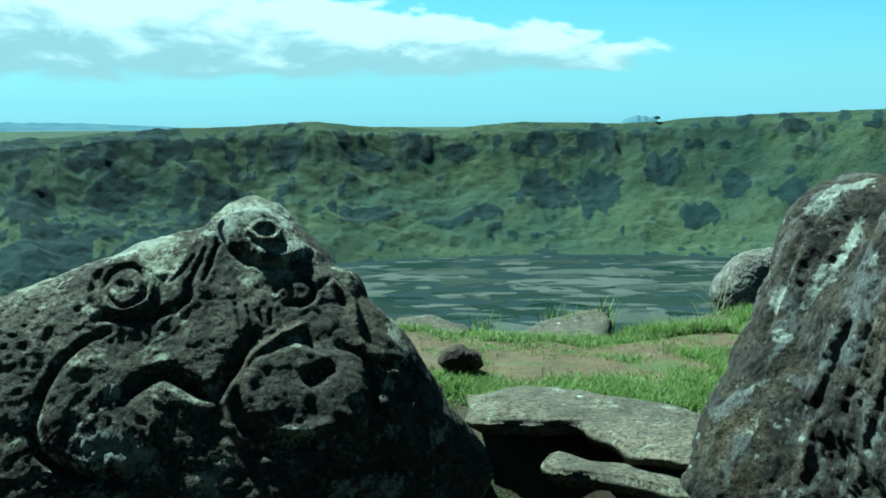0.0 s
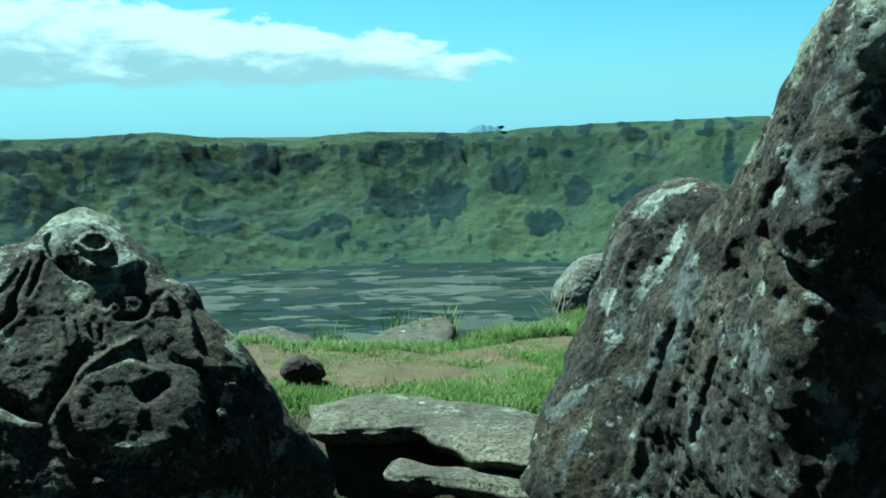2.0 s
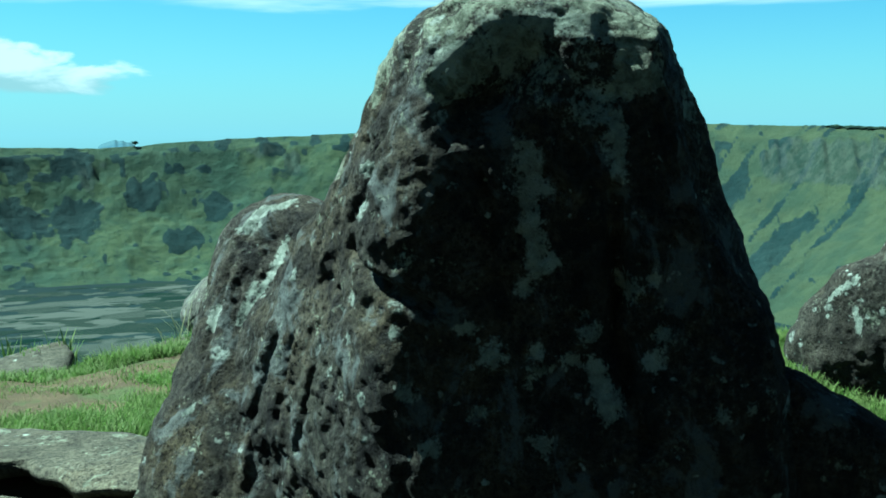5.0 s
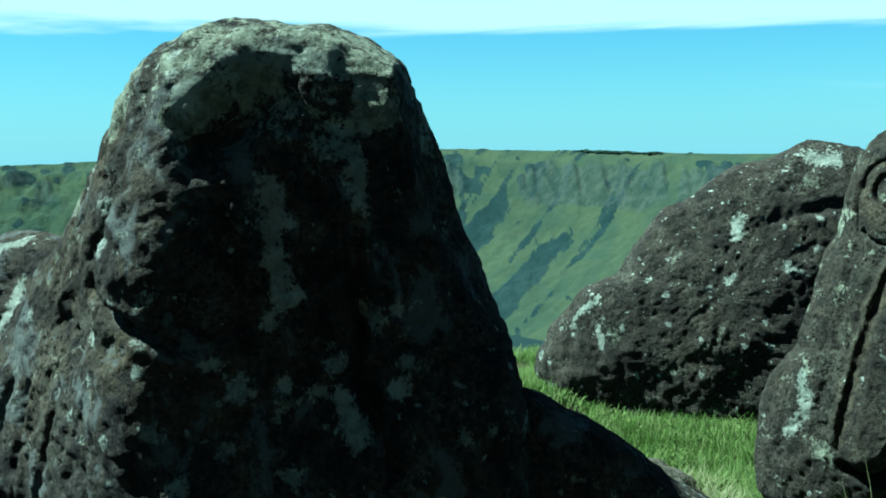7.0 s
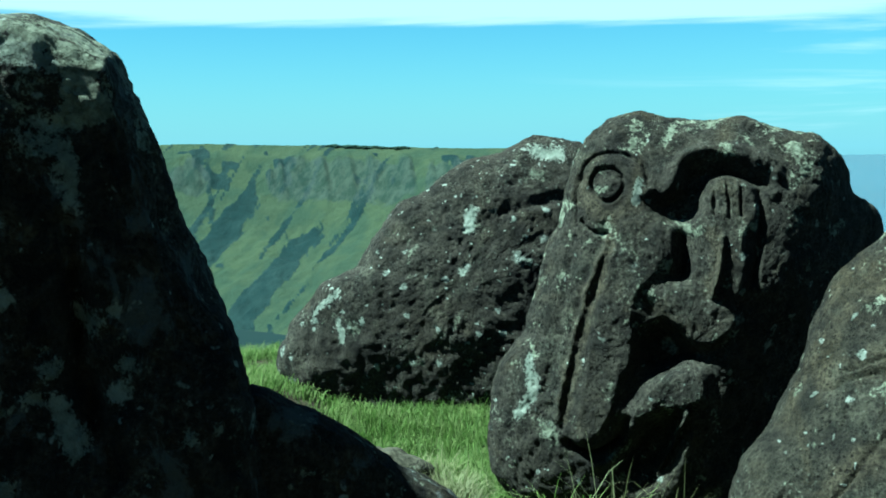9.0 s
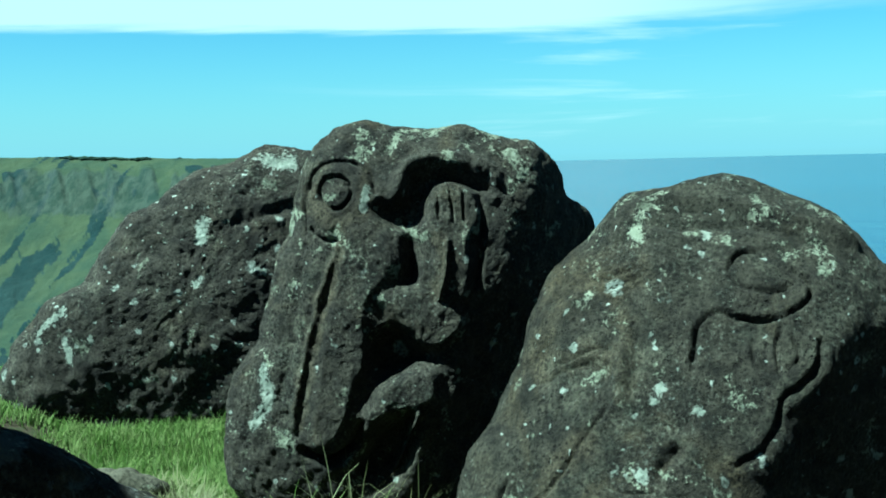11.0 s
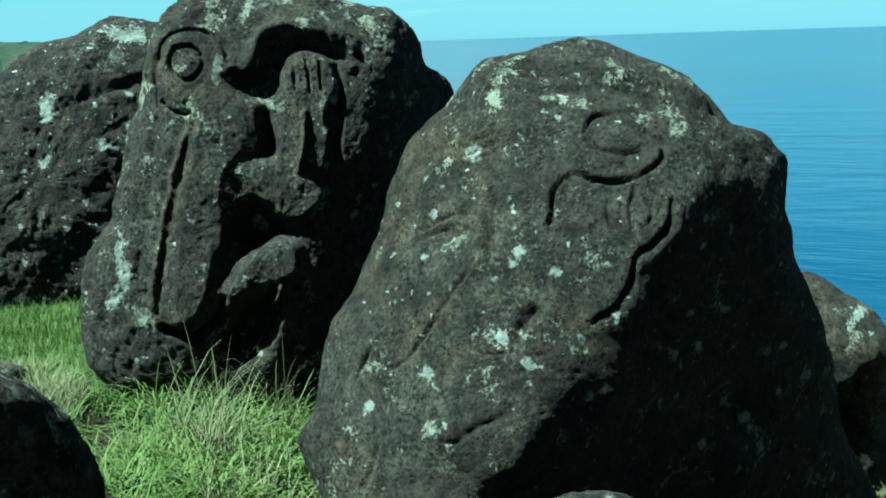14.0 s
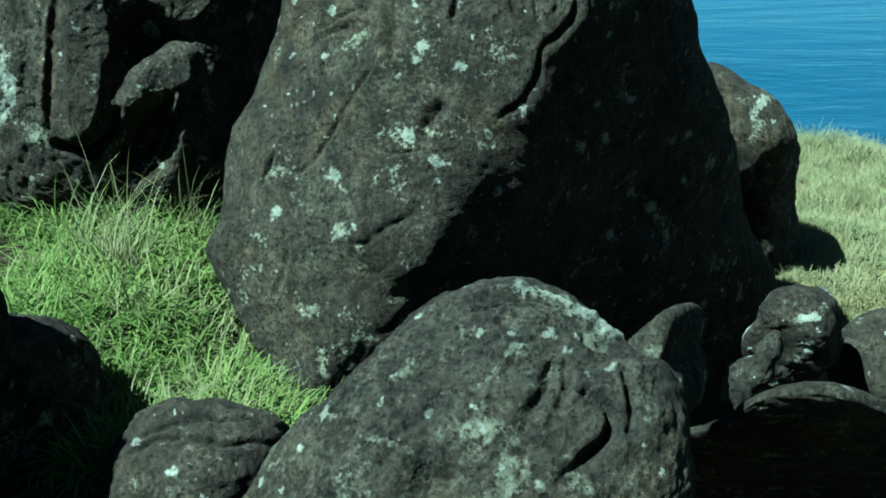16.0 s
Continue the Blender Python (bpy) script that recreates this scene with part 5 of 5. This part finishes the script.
# ---- grass ----
def blades(name, mat, patches, label, seed, lean=0.6, wide=1.0):
    """Tufts of grass. Each patch: middle x, y, half widths, number of blades, height."""
    rng = np.random.default_rng(seed)
    verts, faces = [], []
    for cx, cy, rx, ry, count, tall in patches:
        tufts = max(1, count // 26)
        a, q = rng.uniform(0, 2 * np.pi, tufts), np.sqrt(rng.random(tufts))
        tx, ty = cx + rx * q * np.cos(a), cy + ry * q * np.sin(a)
        keep = bumps(np.stack([tx, ty, 0 * tx], 1), 0.28, seed) + 0.5 * bumps(np.stack([tx, ty, 0 * tx], 1), 0.1, seed) > (-0.4 if tufts > 8 else -9)
        tx, ty = tx[keep], ty[keep]
        tufts = len(tx)
        pick = rng.integers(0, tufts, count)
        x, y = tx[pick] + rng.normal(0, 0.035, count), ty[pick] + rng.normal(0, 0.035, count)
        z = ground_z(x, y) - 0.01
        h = tall * rng.uniform(0.45, 1.15, count) * (0.75 + 0.5 * rng.random(tufts)[pick])
        way = rng.uniform(0, 2 * np.pi, tufts)[pick] + rng.normal(0, 1.1, count)
        tilt, curl = lean * rng.uniform(0.05, 0.6, count), lean * rng.uniform(0.3, 1.5, count)
        side = np.stack([-np.sin(way), np.cos(way)], 1) * wide * (0.0013 + 0.0012 * rng.random(count))[:, None]
        px, py, pz = x, y, z
        rows = []
        for step, w in enumerate((1.0, 1.0, 0.8, 0.55, 0.0)):
            if w:
                rows += [np.stack([px - side[:, 0] * w, py - side[:, 1] * w, pz], 1), np.stack([px + side[:, 0] * w, py + side[:, 1] * w, pz], 1)]
            else:
                rows.append(np.stack([px, py, pz], 1))
            bend = tilt + curl * ((step + 0.5) / 4) ** 1.4
            px, py, pz = px + h / 4 * np.sin(bend) * np.cos(way), py + h / 4 * np.sin(bend) * np.sin(way), pz + h / 4 * np.cos(bend)
        base = len(verts) and sum(len(v) for v in verts)
        verts.append(np.stack(rows, 1).reshape(-1, 3))
        i = base + 9 * np.arange(count)
        for k in (0, 2, 4):
            faces += np.stack([i + k, i + k + 1, i + k + 3, i + k + 2], 1).tolist()
        faces += np.stack([i + 6, i + 7, i + 8], 1).tolist()
    ob = new(name, mesh_from(name, np.concatenate(verts), faces, [mat]))
    return tagged(ob, label, "grass", kind="stuff")


blades("long_grass", GRASS, [(3.3, 1.6, 0.85, 0.7, 13000, 0.23), (2.75, 1.1, 0.42, 0.42, 6500, 0.19), (2.95, 1.3, 0.5, 0.4, 5000, 0.2)], "long tangled green grass bending between the boulders", 2, 1.9, 1.7)
blades("grass", GRASS, [
    (3.7, 2.75, 1.0, 0.6, 30000, 0.09), (3.9, 3.5, 0.9, 0.7, 22000, 0.08), (4.3, 4.2, 0.7, 0.6, 14000, 0.08), (2.9, 2.9, 0.5, 0.5, 9000, 0.08), (2.8, 2.4, 0.5, 0.4, 12000, 0.09), (4.3, 4.3, 1.4, 0.9, 14000, 0.07),
    (0.45, 3.76, 0.75, 0.16, 26000, 0.045), (1.15, 3.9, 0.3, 0.36, 14000, 0.06), (1.0, 4.4, 0.3, 0.12, 3000, 0.04), (0.1, 4.95, 1.0, 0.22, 9000, 0.05), (1.1, 5.1, 0.26, 0.22, 6000, 0.09), (1.75, 5.7, 0.45, 0.4, 14000, 0.08),
    (0.0, 5.5, 1.3, 0.3, 5000, 0.05), (0.5, 4.4, 1.4, 0.45, 9000, 0.03)], "short green grass with dry straws among the boulders", 3, 0.9)
blades("dry_grass", GRASS_DRY, [(8.0, -1.6, 1.6, 1.5, 34000, 0.16), (5.9, -0.9, 1.0, 0.75, 22000, 0.09), (3.2, 1.5, 0.75, 0.5, 900, 0.26), (2.8, 1.15, 0.4, 0.35, 400, 0.22), (3.3, 2.6, 0.32, 0.26, 5500, 0.14), (3.0, 2.45, 0.35, 0.3, 2500, 0.14)], "dry yellow grass on the outer slope", 5, 1.4)
blades("grass_stalks", GRASS_DRY, [(3.5, 1.65, 0.28, 0.22, 90, 0.42), (3.1, 1.4, 0.4, 0.3, 60, 0.34), (3.61, 1.76, 0.1, 0.1, 40, 0.40), (3.69, 2.02, 0.1, 0.1, 14, 0.26), (3.23, 1.48, 0.1, 0.1, 24, 0.24), (3.04, 1.57, 0.1, 0.1, 20, 0.22), (3.79, 1.76, 0.1, 0.1, 24, 0.34), (3.5, 2.9, 0.3, 0.3, 16, 0.28), (1.35, 5.9, 0.25, 0.2, 14, 0.35)], "long pale grass stalks bending over the turf", 8, 1.0, 1.3)
blades("weeds", GRASS, [(0.75, 6.15, 0.22, 0.12, 130, 0.20), (-0.12, 6.1, 0.08, 0.06, 50, 0.20), (0.25, 5.7, 0.08, 0.06, 50, 0.18)], "thin green weeds at the crater edge", 9, 0.5, 2.6)


# ---- flat stones of a ruined platform ----
def plate(name, mat, rim, top, thick, slope, label, seed):
    """A flat slab of stone: a ring of corners, its top's height and its fall along x and y."""
    ring = spread([*rim, rim[0]], 0.03)[:-1]
    ring = ring + 0.022 * np.stack([bumps(np.c_[ring, 0 * ring[:, :1]], 0.12, seed), bumps(np.c_[ring, 0 * ring[:, :1]], 0.12, seed + 1)], 1)
    mid = ring.mean(0)
    rows = []
    for f, z in ((0.02, 0), (0.2, 0), (0.4, 0), (0.6, 0), (0.8, 0), (0.93, -0.004), (0.985, -0.02), (1.0, -0.25), (0.975, -0.6), (0.88, -1.0), (0.5, -1.02), (0.02, -1.02)):
        p = mid + (ring - mid) * f
        q = np.c_[p, 0 * p[:, :1]]
        h = top + (z * thick if z < -0.1 else z) + (p - mid) @ np.array(slope) + 0.014 * bumps(q, 0.25, seed + 2) + 0.008 * bumps(q, 0.08, seed + 3)
        rows.append(np.c_[p, h])
    verts = np.concatenate(rows)
    foot = np.array([*mid, verts[:, 2].min()])
    count = len(ring)
    faces = grid_faces(12, count, True).tolist() + [list(range(count - 1, -1, -1)), list(range(11 * count, 12 * count))]
    ob = new(name, mesh_from(name, verts - foot, faces, [mat]))
    bm = bmesh.new()
    bm.from_mesh(ob.data)
    bmesh.ops.recalc_face_normals(bm, faces=bm.faces)
    bm.to_mesh(ob.data)
    bm.free()
    ob.location = foot
    return tagged(ob, label, "stone slab")


plate("stone_slab", STONE_SLAB, [(0.07, 3.28), (0.12, 3.27), (0.28, 3.24), (0.42, 3.24), (0.45, 3.13), (0.5, 3.01), (0.55, 2.92), (0.64, 2.84), (0.7, 2.82), (0.79, 2.94),
      (0.9, 3.19), (0.85, 3.27), (0.64, 3.44), (0.48, 3.62), (0.37, 3.69), (0.22, 3.66), (0.08, 3.58)], 0.73, 0.05, (0.0, 0.0), "flat grey stone slab bridging a dark hollow", 31)
plate("stone_slab", STONE_SLAB, [(0.298, 3.117), (0.334, 3.12), (0.503, 3.031), (0.639, 2.905), (0.685, 2.858), (0.651, 2.752), (0.613, 2.781), (0.508, 2.868), (0.398, 2.973), (0.278, 3.013)],
      0.67, 0.05, (0.0, 0.0), "narrow grey slab below the edge of a wider slab", 35)
plate("stone_slab", STONE_SLAB, [(-0.1, 3.5), (0.3, 3.72), (1.0, 3.6), (1.1, 3.42), (0.6, 3.46), (0.0, 3.42)], 0.62, 0.45, (0.0, 0.0), "dark stone block under the upper slab", 37)
EDGE_STONES = ((0.50, 0.10, "grey flat stone slab at the crater edge", [(0.29, 5.58), (0.44, 5.89), (0.69, 6.15), (0.90, 6.2), (0.93, 5.95), (0.83, 5.60), (0.60, 5.50)]),
               (0.49, 0.08, "low grey flat stone at the crater edge", [(-0.30, 5.66), (-0.26, 6.05), (-0.08, 6.12), (0.14, 5.95), (0.16, 5.75), (-0.02, 5.66)]),
               (0.52, 0.09, "thin flat stone under a grass hump", [(1.15, 5.62), (1.30, 5.92), (1.60, 6.05), (1.86, 6.05), (1.80, 5.76), (1.44, 5.60)]),
               (0.50, 0.06, "grey flat stone lying on bare earth", [(0.90, 5.50), (1.20, 5.66), (1.46, 5.62), (1.42, 5.46), (1.12, 5.38)]))
for number, (top, thick, words, rim) in enumerate(EDGE_STONES):
    plate("flat_stone", STONE_SLAB, rim, top, thick, (0.03, 0.10), words, 41 + 3 * number)
